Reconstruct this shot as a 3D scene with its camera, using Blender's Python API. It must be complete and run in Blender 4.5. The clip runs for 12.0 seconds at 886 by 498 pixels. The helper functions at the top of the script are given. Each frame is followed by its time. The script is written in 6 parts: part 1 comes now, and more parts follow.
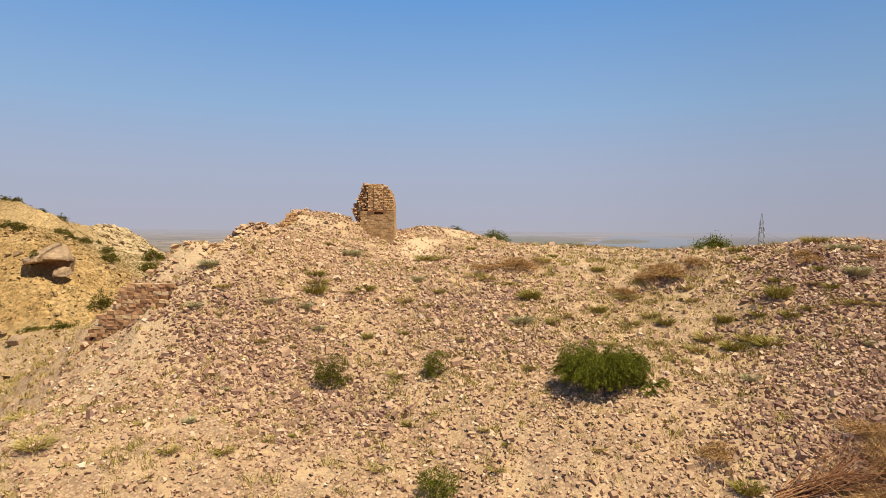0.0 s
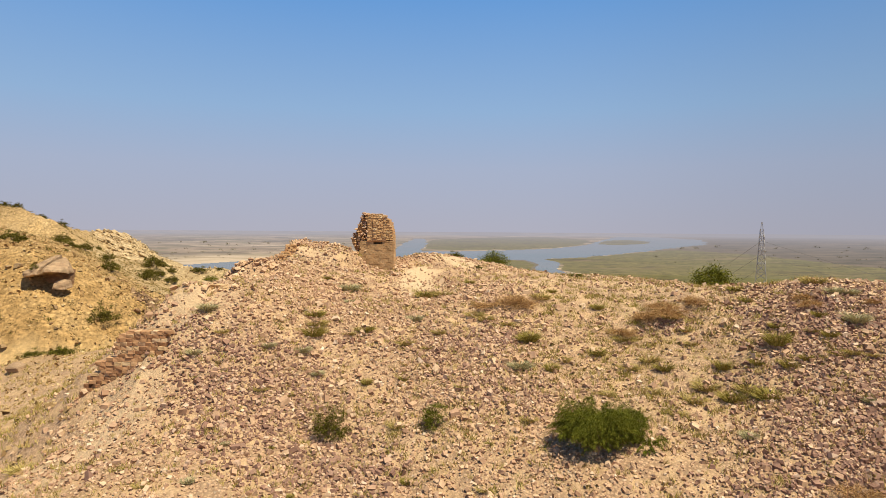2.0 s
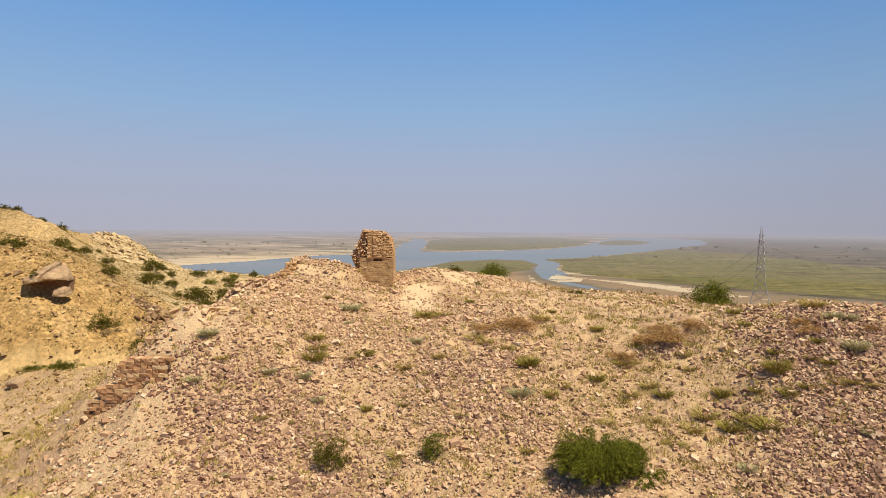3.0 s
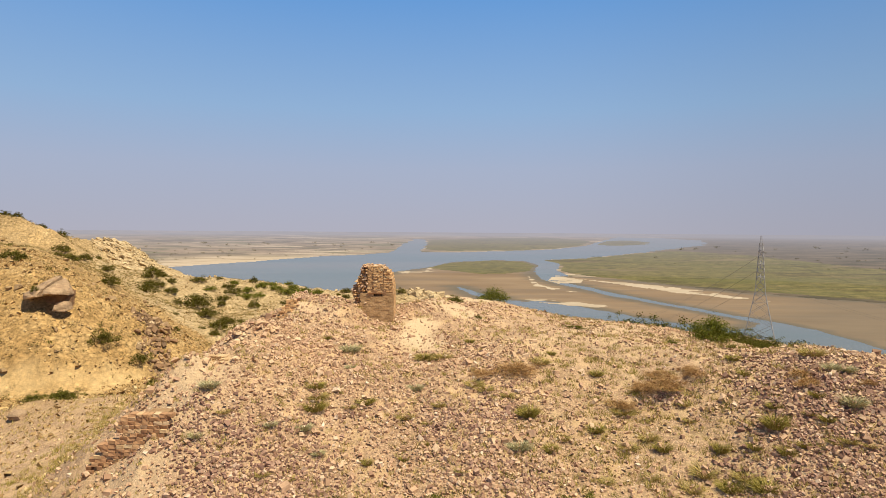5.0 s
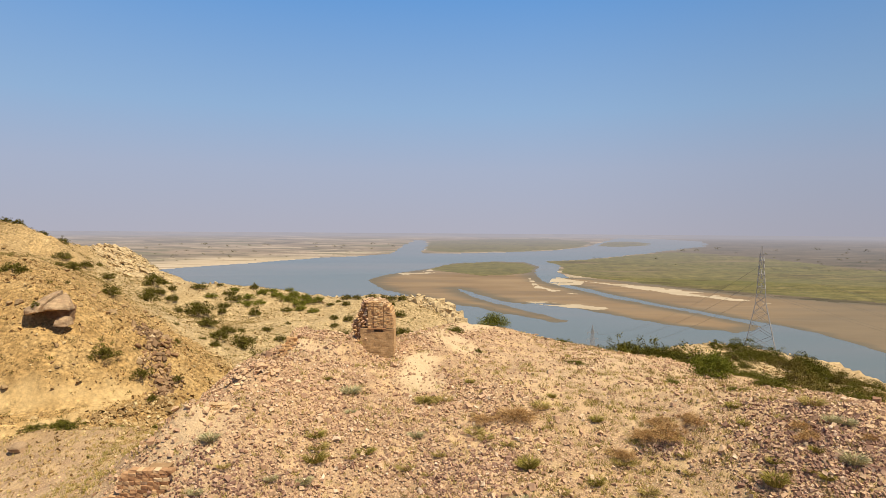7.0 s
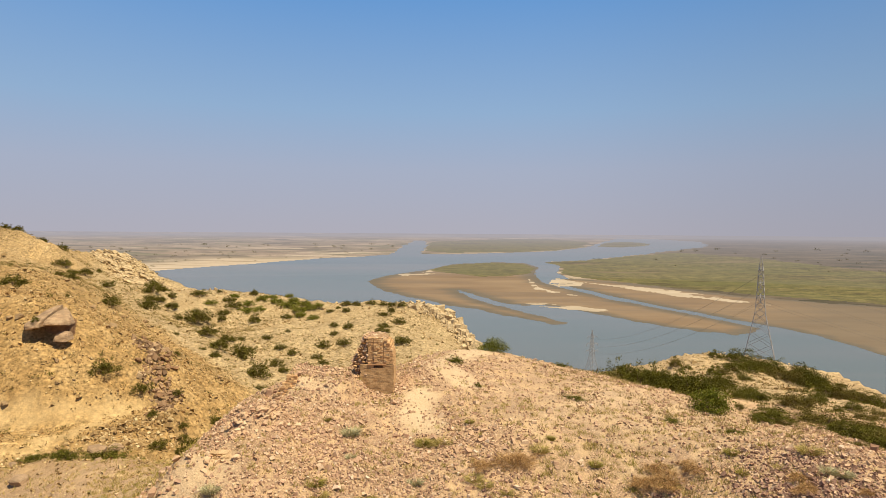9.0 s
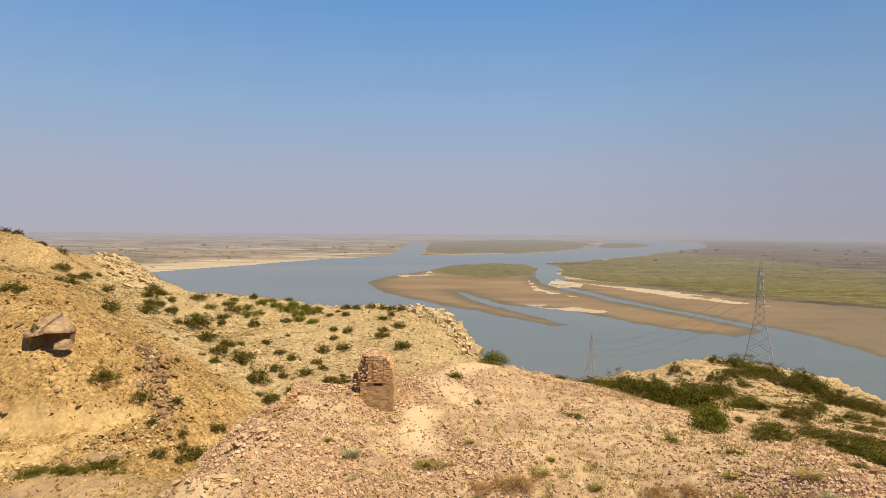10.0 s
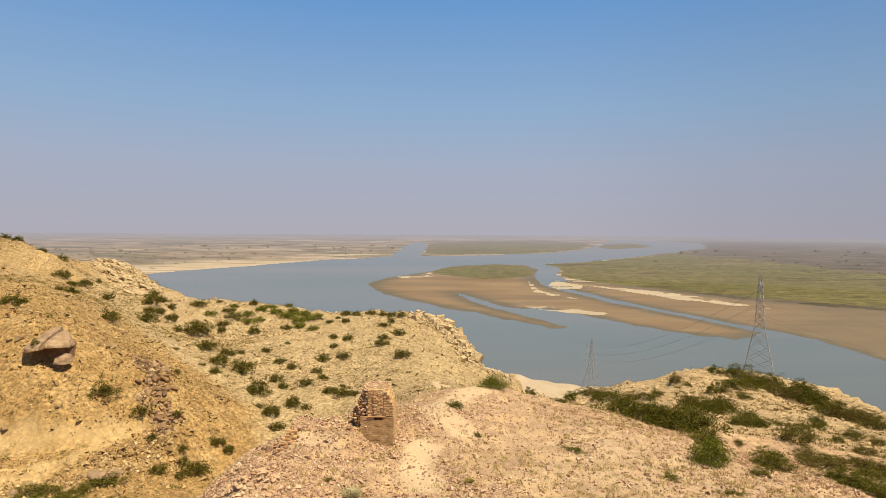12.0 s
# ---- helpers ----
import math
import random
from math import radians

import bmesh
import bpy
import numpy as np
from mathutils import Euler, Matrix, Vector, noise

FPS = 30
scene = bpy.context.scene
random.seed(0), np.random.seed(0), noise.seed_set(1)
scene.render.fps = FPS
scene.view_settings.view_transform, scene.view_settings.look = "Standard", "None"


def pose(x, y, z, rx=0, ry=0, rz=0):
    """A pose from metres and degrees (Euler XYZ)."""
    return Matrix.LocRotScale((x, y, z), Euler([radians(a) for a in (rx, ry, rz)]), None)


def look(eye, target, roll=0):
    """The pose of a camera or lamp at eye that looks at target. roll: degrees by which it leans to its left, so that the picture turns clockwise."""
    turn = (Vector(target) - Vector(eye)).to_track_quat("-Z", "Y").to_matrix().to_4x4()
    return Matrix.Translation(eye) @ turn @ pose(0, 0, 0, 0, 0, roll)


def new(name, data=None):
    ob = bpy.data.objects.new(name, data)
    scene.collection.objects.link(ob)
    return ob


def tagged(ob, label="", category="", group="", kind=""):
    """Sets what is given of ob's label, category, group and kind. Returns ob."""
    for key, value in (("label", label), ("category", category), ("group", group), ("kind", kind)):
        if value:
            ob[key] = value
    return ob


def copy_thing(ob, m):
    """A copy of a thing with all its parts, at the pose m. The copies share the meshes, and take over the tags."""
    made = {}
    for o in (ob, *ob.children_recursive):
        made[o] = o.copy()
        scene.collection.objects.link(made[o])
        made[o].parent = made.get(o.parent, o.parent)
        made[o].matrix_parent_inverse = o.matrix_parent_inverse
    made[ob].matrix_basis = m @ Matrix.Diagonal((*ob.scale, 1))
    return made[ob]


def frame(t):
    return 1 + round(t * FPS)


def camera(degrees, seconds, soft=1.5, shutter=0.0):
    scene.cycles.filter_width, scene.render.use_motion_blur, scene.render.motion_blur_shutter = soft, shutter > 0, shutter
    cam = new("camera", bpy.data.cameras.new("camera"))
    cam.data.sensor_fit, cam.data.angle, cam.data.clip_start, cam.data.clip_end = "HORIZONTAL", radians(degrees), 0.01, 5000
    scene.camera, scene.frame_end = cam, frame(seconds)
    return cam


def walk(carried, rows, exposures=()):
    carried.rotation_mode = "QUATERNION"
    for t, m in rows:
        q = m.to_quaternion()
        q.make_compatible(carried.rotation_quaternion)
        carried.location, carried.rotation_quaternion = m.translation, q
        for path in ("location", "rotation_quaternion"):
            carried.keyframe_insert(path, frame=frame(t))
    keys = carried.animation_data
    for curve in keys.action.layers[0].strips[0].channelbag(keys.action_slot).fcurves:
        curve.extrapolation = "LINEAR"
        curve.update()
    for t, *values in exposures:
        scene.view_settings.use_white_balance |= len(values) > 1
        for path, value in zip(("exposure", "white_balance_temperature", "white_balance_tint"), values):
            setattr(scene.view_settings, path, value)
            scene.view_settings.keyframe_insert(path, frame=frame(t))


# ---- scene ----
cam = camera(72.0, 12.0, 0.42)
PATH = [
    (0, (-0.069, 0.662, 5.87), (-0.068, 2.661, 5.81), 0.4),
    (0.5, (-0.034, 0.702, 6.216), (-0.033, 2.701, 6.157), 0.4),
    (1, (-0.03, 0.695, 6.721), (-0.029, 2.694, 6.662), 0.4),
    (1.5, (-0.015, 0.707, 7.277), (-0.014, 2.706, 7.218), 0.4),
    (2, (-0.015, 0.701, 7.846), (-0.015, 2.701, 7.788), 0.4),
    (2.5, (-0.026, 0.715, 8.415), (-0.025, 2.714, 8.357), 0.4),
    (3, (-0.032, 0.69, 9.0), (-0.031, 2.689, 8.942), 0.4),
    (5, (-0.053, 0.639, 11.413), (-0.052, 2.638, 11.355), 0.4),
    (5.5, (-0.055, 0.64, 12.012), (-0.055, 2.64, 11.955), 0.4),
    (6, (-0.053, 0.655, 12.604), (-0.054, 2.654, 12.547), 0.4),
    (6.5, (-0.046, 0.666, 13.197), (-0.047, 2.665, 13.14), 0.4),
    (7, (-0.045, 0.702, 13.791), (-0.046, 2.701, 13.735), 0.4),
    (9, (-0.063, 0.624, 16.274), (-0.063, 2.623, 16.218), 0.4),
    (9.5, (-0.06, 0.634, 16.863), (-0.06, 2.634, 16.809), 0.4),
    (10, (-0.078, 0.636, 17.457), (-0.077, 2.635, 17.403), 0.4),
    (10.5, (-0.073, 0.668, 18.046), (-0.073, 2.667, 17.992), 0.4),
    (11, (-0.097, 0.653, 18.658), (-0.097, 2.652, 18.604), 0.4),
    (11.5, (-0.079, 0.614, 19.257), (-0.079, 2.613, 19.204), 0.4),
    (12, (-0.09, 0.632, 19.806), (-0.089, 2.632, 19.753), 0.4),
]
walk(cam, [(t, look(eye, target, roll)) for t, eye, target, roll in PATH], [(0.0, 0.35, 6500, 10), (6.5, 0.35, 6500, 10), (9.0, 0.31, 6700, 10), (12.0, 0.29, 6820, 10)])

# ---------------------------------------------------------------- sky and sun
SUN_WAY = Vector((0.33, -0.25, 0.91)).normalized()      # towards the sun
world = bpy.data.worlds.new("sky")
scene.world = world
world.use_nodes = True
wn, wl = world.node_tree.nodes, world.node_tree.links
wn.clear()
sky = wn.new("ShaderNodeTexSky")
sky.sky_type, sky.sun_disc = "NISHITA", False
sky.sun_elevation = math.asin(SUN_WAY.z)
sky.sun_rotation = math.atan2(SUN_WAY.x, SUN_WAY.y)
sky.altitude, sky.air_density, sky.dust_density, sky.ozone_density = 200.0, 1.3, 3.0, 1.5
way = wn.new("ShaderNodeTexCoord")
split = wn.new("ShaderNodeSeparateXYZ")
wl.new(way.outputs["Generated"], split.inputs[0])
haze_amount = wn.new("ShaderNodeValToRGB")
haze_amount.color_ramp.interpolation = "EASE"
for at, v in ((0.0, 1.0), (0.20, 1.0), (0.38, 0.97), (0.60, 0.94), (1.0, 0.92)):
    e = haze_amount.color_ramp.elements.new(at) if at not in (0.0, 1.0) else haze_amount.color_ramp.elements[0 if at == 0.0 else -1]
    e.color = (v, v, v, 1)
wl.new(split.outputs["Z"], haze_amount.inputs[0])
haze_tint = wn.new("ShaderNodeValToRGB")
SKY_TINTS = ((0.0, (3.4, 3.4, 4.05)), (0.10, (3.02, 3.5, 4.65)), (0.19, (2.22, 3.45, 5.25)), (0.37, (0.95, 2.5, 5.35)), (0.62, (0.24, 0.6, 1.35)))
for i, (at, c) in enumerate(SKY_TINTS):
    e = haze_tint.color_ramp.elements[0] if i == 0 else haze_tint.color_ramp.elements[-1] if i == 4 else haze_tint.color_ramp.elements.new(at)
    e.position, e.color = at, (*[v / 8 for v in c], 1)
wl.new(split.outputs["Z"], haze_tint.inputs[0])
tint_up = wn.new("ShaderNodeVectorMath")
tint_up.operation = "SCALE"
tint_up.inputs["Scale"].default_value = 8.0
wl.new(haze_tint.outputs[0], tint_up.inputs[0])
blend = wn.new("ShaderNodeMixRGB")
wl.new(haze_amount.outputs[0], blend.inputs[0])
wl.new(sky.outputs[0], blend.inputs[1])
wl.new(tint_up.outputs[0], blend.inputs[2])
thin = wn.new("ShaderNodeMapRange")                       # the sky tint is dimmed a little towards the east
thin.inputs["From Min"].default_value, thin.inputs["From Max"].default_value = 0.1, 0.65
thin.inputs["To Min"].default_value, thin.inputs["To Max"].default_value = 8.0, 6.9
thin.interpolation_type = "SMOOTHSTEP"
wl.new(split.outputs["X"], thin.inputs["Value"])
wl.new(thin.outputs["Result"], tint_up.inputs["Scale"])
back = wn.new("ShaderNodeBackground")
back.inputs["Strength"].default_value = 0.1
wl.new(blend.outputs[0], back.inputs[0])
wout = wn.new("ShaderNodeOutputWorld")
wl.new(back.outputs[0], wout.inputs[0])

sun = new("sun", bpy.data.lights.new("sun", "SUN"))
sun.data.energy, sun.data.angle, sun.data.color = 5.0, radians(0.55), (1.0, 0.89, 0.66)
sun.matrix_world = look(SUN_WAY * 300, (0, 0, 0))
HAZE = (0.33, 0.32, 0.36)                               # haze colour that the far plain's materials glow with


# ---------------------------------------------------------------- small tools


def hashed(ix, iy, seed):
    """A number from 0 to 1 for each lattice point."""
    h = (ix.astype(np.int64) * 374761393 + iy.astype(np.int64) * 668265263 + seed * 1442695041) & 0xFFFFFFFF
    h = ((h ^ (h >> 13)) * 1274126177) & 0xFFFFFFFF
    return ((h ^ (h >> 16)) & 0xFFFF) / 65535.0


def value_noise(x, y, seed):
    ix, iy = np.floor(x), np.floor(y)
    fx, fy = x - ix, y - iy
    fx, fy = fx * fx * (3 - 2 * fx), fy * fy * (3 - 2 * fy)
    a, b = hashed(ix, iy, seed), hashed(ix + 1, iy, seed)
    c, d = hashed(ix, iy + 1, seed), hashed(ix + 1, iy + 1, seed)
    return 2 * ((a * (1 - fx) + b * fx) * (1 - fy) + (c * (1 - fx) + d * fx) * fy) - 1


def fbm(x, y, size, octaves=4, seed=0):
    total, amp, norm = 0.0, 1.0, 0.0
    for k in range(octaves):
        total = total + amp * value_noise(x / size + 17.3 * k, y / size - 9.1 * k, seed + k)
        norm, amp, size = norm + amp, amp * 0.5, size * 0.5
    return total / norm


def smooth(lo, hi, v):
    u = np.clip((v - lo) / (hi - lo), 0, 1)
    return u * u * (3 - 2 * u)


def inside(x, y, outline):
    """Which of the places lie in a closed outline."""
    odd = np.zeros(x.shape, bool)
    for (x0, y0), (x1, y1) in zip(outline, outline[1:] + outline[:1]):
        if y0 != y1:
            odd ^= ((y0 > y) != (y1 > y)) & (x < (x1 - x0) * (y - y0) / (y1 - y0) + x0)
    return odd


def way_to_line(x, y, line, closed=False):
    """The distance to the nearest stretch of a line."""
    best = np.full(x.shape, 1e9)
    for (x0, y0), (x1, y1) in zip(line, line[1:] + (line[:1] if closed else [])):
        dx, dy = x1 - x0, y1 - y0
        u = np.clip(((x - x0) * dx + (y - y0) * dy) / (dx * dx + dy * dy), 0, 1)
        best = np.minimum(best, np.hypot(x - x0 - u * dx, y - y0 - u * dy))
    return best


def array_mesh(name, verts, faces, material=None, flat=True):
    """A mesh from arrays of vertices and of faces with equal numbers of corners."""
    me = bpy.data.meshes.new(name)
    n = faces.shape[1]
    me.vertices.add(len(verts))
    me.vertices.foreach_set("co", np.ascontiguousarray(verts, np.float32).ravel())
    me.loops.add(faces.size)
    me.loops.foreach_set("vertex_index", np.ascontiguousarray(faces, np.int32).ravel())
    me.polygons.add(len(faces))
    me.polygons.foreach_set("loop_start", np.arange(0, faces.size, n, dtype=np.int32))
    me.polygons.foreach_set("use_smooth", np.full(len(faces), not flat))
    me.update(calc_edges=True)
    if material:
        me.materials.append(material)
    return me


def point_values(me, name, values):
    me.attributes.new(name, "FLOAT", "POINT").data.foreach_set("value", np.ascontiguousarray(values, np.float32))


def part(name, bm, material, parent, label=""):
    me = bpy.data.meshes.new(name)
    bm.to_mesh(me)
    bm.free()
    me.materials.append(material)
    ob = new(name, me)
    ob.parent = parent
    return tagged(ob, label)


def share(name, me, parent, m=None, label=""):
    """A part on mesh data that others use too."""
    ob = new(name, me)
    ob.parent = parent
    if m is not None:
        ob.matrix_basis = m
    return tagged(ob, label)


# ---------------------------------------------------------------- materials


class Nodes:
    """A short way to write node materials."""

    def __init__(self, name, rough=0.9, spec=0.2):
        self.mat = bpy.data.materials.new(name)
        self.mat.use_nodes = True
        self.n, self.l = self.mat.node_tree.nodes, self.mat.node_tree.links
        self.shader = self.n["Principled BSDF"]
        self.shader.inputs["Roughness"].default_value = rough
        self.shader.inputs["Specular IOR Level"].default_value = spec
        self.place = self.n.new("ShaderNodeNewGeometry").outputs["Position"]

    def put(self, value, socket):
        if isinstance(value, bpy.types.NodeSocket):
            self.l.new(value, socket)
        elif isinstance(value, (tuple, list)):
            socket.default_value = (*value, 1) if len(socket.default_value) == 4 and len(value) == 3 else value
        else:
            socket.default_value = value

    def noise(self, size, detail=4.0, rough=0.6, stretch=(1, 1, 1), vector=None):
        m = self.n.new("ShaderNodeMapping")
        self.put(vector or self.place, m.inputs["Vector"])
        m.inputs["Scale"].default_value = [s / size for s in stretch]
        t = self.n.new("ShaderNodeTexNoise")
        t.inputs["Scale"].default_value, t.inputs["Detail"].default_value, t.inputs["Roughness"].default_value = 1.0, detail, rough
        self.l.new(m.outputs[0], t.inputs["Vector"])
        return t.outputs["Fac"]

    def cells(self, size, stretch=(1, 1, 1), out="Color", vector=None):
        m = self.n.new("ShaderNodeMapping")
        self.put(vector or self.place, m.inputs["Vector"])
        m.inputs["Scale"].default_value = [s / size for s in stretch]
        t = self.n.new("ShaderNodeTexVoronoi")
        t.inputs["Scale"].default_value = 1.0
        self.l.new(m.outputs[0], t.inputs["Vector"])
        return t.outputs[out]

    def ramp(self, fac, *stops):
        r = self.n.new("ShaderNodeValToRGB")
        els = r.color_ramp.elements
        while len(els) < len(stops):
            els.new(0.5)
        for e, (at, c) in zip(els, stops):
            e.position = at
            e.color = (*c, 1) if isinstance(c, tuple) else (c, c, c, 1)
        self.put(fac, r.inputs[0])
        return r.outputs[0]

    def mix(self, fac, a, b, kind="MIX"):
        m = self.n.new("ShaderNodeMixRGB")
        m.blend_type = kind
        for v, s in zip((fac, a, b), m.inputs):
            self.put(v, s)
        return m.outputs[0]

    def value(self, name):
        a = self.n.new("ShaderNodeAttribute")
        a.attribute_name = name
        return a.outputs["Fac"]

    def island(self):
        return self.n["Geometry"].outputs["Random Per Island"]

    def each(self):
        return self.n.new("ShaderNodeObjectInfo").outputs["Random"]

    def done(self, colour, bump=None, strength=0.3, distance=0.05):
        self.put(colour, self.shader.inputs["Base Color"])
        if bump is not None:
            b = self.n.new("ShaderNodeBump")
            b.inputs["Strength"].default_value, b.inputs["Distance"].default_value = strength, distance
            self.l.new(bump, b.inputs["Height"])
            self.l.new(b.outputs[0], self.shader.inputs["Normal"])
        return self.mat


def earth_material():
    k = Nodes("dry_earth", 0.95, 0.1)
    tan = k.ramp(k.noise(3.5), (0.3, (0.53, 0.355, 0.196)), (0.55, (0.63, 0.435, 0.253)), (0.75, (0.68, 0.49, 0.303)))
    grit = k.ramp(k.noise(0.22, 6, 0.8), (0.3, 0.68), (0.5, 0.98), (0.7, 1.22))
    tan = k.mix(0.9, tan, grit, "MULTIPLY")
    gravel = k.ramp(k.cells(0.10), (0.15, (0.47, 0.295, 0.187)), (0.5, (0.64, 0.43, 0.275)), (0.8, (0.56, 0.36, 0.226)), (0.95, (0.72, 0.55, 0.396)))
    gravel = k.mix(1.0, gravel, k.ramp(k.cells(0.10, out="Distance"), (0.25, 1.0), (0.6, 0.55)), "MULTIPLY")
    tan = k.mix(k.ramp(k.noise(1.3, 4, 0.7), (0.38, 0.1), (0.55, 0.9)), tan, gravel)
    lumps = k.ramp(k.noise(0.55, 6, 0.85), (0.36, 0.12), (0.47, 0.92), (0.66, 1.55))
    lumps = k.mix(0.8, lumps, k.ramp(k.noise(1.6, 6, 0.8), (0.36, 0.5), (0.5, 1.0), (0.65, 1.25)), "MULTIPLY")
    clods = k.ramp(k.cells(0.75, out="Distance"), (0.2, 1.12), (0.65, 0.62))
    ochre = k.ramp(k.noise(5.0, 5, 0.65), (0.3, (0.30, 0.182, 0.072)), (0.5, (0.425, 0.27, 0.112)), (0.72, (0.515, 0.35, 0.165)))
    ochre = k.mix(0.85, k.mix(0.6, ochre, clods, "MULTIPLY"), lumps, "MULTIPLY")
    pale = k.ramp(k.noise(7.0, 5, 0.65), (0.3, (0.37, 0.262, 0.135)), (0.6, (0.515, 0.38, 0.21)), (0.8, (0.42, 0.315, 0.16)))
    pale = k.mix(0.85, k.mix(0.6, pale, clods, "MULTIPLY"), lumps, "MULTIPLY")
    colour = k.mix(k.value("ochre"), k.mix(k.value("pale"), tan, pale), ochre)
    track = k.ramp(k.noise(1.6, 6, 0.7), (0.3, (0.60, 0.435, 0.265)), (0.7, (0.69, 0.53, 0.35)))
    ochre_road = k.ramp(k.noise(1.6, 6, 0.7), (0.3, (0.58, 0.415, 0.205)), (0.7, (0.68, 0.50, 0.265)))
    track = k.mix(k.value("ochre"), track, ochre_road)
    colour = k.mix(k.value("track"), colour, track)
    beach = k.ramp(k.noise(9.0, 6, 0.7), (0.3, (0.40, 0.31, 0.215)), (0.7, (0.50, 0.40, 0.29)))
    colour = k.mix(k.value("beach"), colour, beach)
    green = k.ramp(k.noise(0.5, 5, 0.7), (0.35, (0.20, 0.165, 0.045)), (0.65, (0.36, 0.29, 0.095)))
    spots = k.ramp(k.noise(0.8, 5, 0.7), (0.46, 0.0), (0.60, 0.2))
    colour = k.mix(k.mix(1.0, spots, k.value("grassy"), "MULTIPLY"), colour, green)
    relief = k.mix(0.5, k.noise(0.3, 8, 0.75), k.noise(2.2, 8, 0.75))
    return k.done(colour, relief, 0.9, 0.32)


def stone_material(name, *stops, rough=0.85, each=False):
    k = Nodes(name, rough, 0.25)
    colour = k.ramp(k.each() if each else k.island(), *stops)
    colour = k.mix(0.7, colour, k.ramp(k.noise(0.12, 5, 0.7), (0.3, 0.72), (0.7, 1.2)), "MULTIPLY")
    return k.done(colour, k.noise(0.05, 5, 0.7), 0.5, 0.02)


EARTH = earth_material()
STONE = stone_material("rubble_stone", (0.0, (0.31, 0.178, 0.112)), (0.25, (0.52, 0.342, 0.212)), (0.5, (0.43, 0.267, 0.176)), (0.75, (0.59, 0.40, 0.256)), (0.96, (0.63, 0.45, 0.298)), (1.0, (0.72, 0.56, 0.42)))
HILL_STONE = stone_material("hillside_stone", (0.0, (0.25, 0.155, 0.07)), (0.3, (0.42, 0.285, 0.13)), (0.6, (0.34, 0.22, 0.10)), (0.85, (0.54, 0.39, 0.20)), (1.0, (0.64, 0.50, 0.29)))
CLOD = stone_material("ochre_clod", (0.0, (0.30, 0.185, 0.075)), (0.5, (0.43, 0.28, 0.12)), (1.0, (0.53, 0.365, 0.18)))
RED_STONE = stone_material("fallen_red_stone", (0.0, (0.14, 0.085, 0.05)), (0.5, (0.30, 0.185, 0.105)), (0.9, (0.44, 0.295, 0.165)), (1.0, (0.58, 0.44, 0.28)))
PALE_BLOCK = stone_material("pale_wall_block", (0.0, (0.46, 0.30, 0.16)), (0.5, (0.56, 0.39, 0.22)), (1.0, (0.64, 0.48, 0.29)), each=True)
SCREE = stone_material("purple_scree_stone", (0.0, (0.17, 0.092, 0.066)), (0.3, (0.33, 0.195, 0.138)), (0.6, (0.25, 0.142, 0.105)), (0.85, (0.44, 0.285, 0.198)), (0.98, (0.58, 0.42, 0.308)))
BLOCK = stone_material("fort_block", (0.0, (0.46, 0.265, 0.125)), (0.4, (0.58, 0.365, 0.18)), (0.8, (0.51, 0.305, 0.145)), (1.0, (0.64, 0.44, 0.25)), each=True)
RED_BLOCK = stone_material("red_wall_block", (0.0, (0.34, 0.185, 0.095)), (0.35, (0.47, 0.275, 0.145)), (0.7, (0.40, 0.22, 0.115)), (0.92, (0.58, 0.37, 0.20)), (0.98, (0.62, 0.45, 0.28)), each=True)


def rock_material(name, low, high):
    k = Nodes(name, 0.9, 0.2)
    colour = k.ramp(k.noise(1.2, 6, 0.7), (0.3, low), (0.7, high))
    colour = k.mix(0.6, colour, k.ramp(k.noise(2.5, 4, 0.6, (0.3, 0.3, 4)), (0.35, 0.75), (0.6, 1.1)), "MULTIPLY")
    cracks = k.ramp(k.cells(1.1, (1, 1, 1.6), "Distance"), (0.3, 1.0), (0.6, 0.7))
    colour = k.mix(0.7, colour, cracks, "MULTIPLY")
    return k.done(colour, k.noise(0.35, 8, 0.75), 1.0, 0.3)


PALE_ROCK = rock_material("pale_layered_rock", (0.52, 0.375, 0.205), (0.76, 0.59, 0.365))
TAN_ROCK = rock_material("tan_boulder_rock", (0.42, 0.27, 0.16), (0.60, 0.42, 0.26))
BROWN_ROCK = rock_material("brown_rock", (0.33, 0.205, 0.105), (0.52, 0.36, 0.195))
CRAG_ROCK = stone_material("fallen_building_stone", (0.0, (0.40, 0.24, 0.15)), (0.5, (0.56, 0.37, 0.22)), (1.0, (0.66, 0.48, 0.31)), each=True)
RED_ROCK = rock_material("red_brown_rock", (0.22, 0.12, 0.065), (0.42, 0.25, 0.135))


def leaf_material(name, *stops):
    k = Nodes(name, 0.75, 0.06)
    colour = k.ramp(k.island(), *stops)
    return k.done(colour)


OLIVE_LEAF = leaf_material("olive_shrub_leaf", (0.0, (0.075, 0.058, 0.014)), (0.6, (0.12, 0.094, 0.02)), (1.0, (0.19, 0.148, 0.038)))
FRESH_LEAF = leaf_material("yellow_green_leaf", (0.0, (0.095, 0.1, 0.013)), (0.6, (0.155, 0.158, 0.02)), (1.0, (0.24, 0.225, 0.04)))
DARK_TWIG = leaf_material("dead_red_twig", (0.0, (0.10, 0.04, 0.022)), (0.6, (0.24, 0.11, 0.055)), (1.0, (0.40, 0.23, 0.12)))
LEAF = leaf_material("shrub_leaf", (0.0, (0.056, 0.053, 0.009)), (0.6, (0.098, 0.092, 0.012)), (1.0, (0.175, 0.155, 0.024)))
BUSH_LEAF = leaf_material("fresh_bush_leaf", (0.0, (0.06, 0.068, 0.009)), (0.6, (0.12, 0.132, 0.014)), (1.0, (0.22, 0.21, 0.03)))
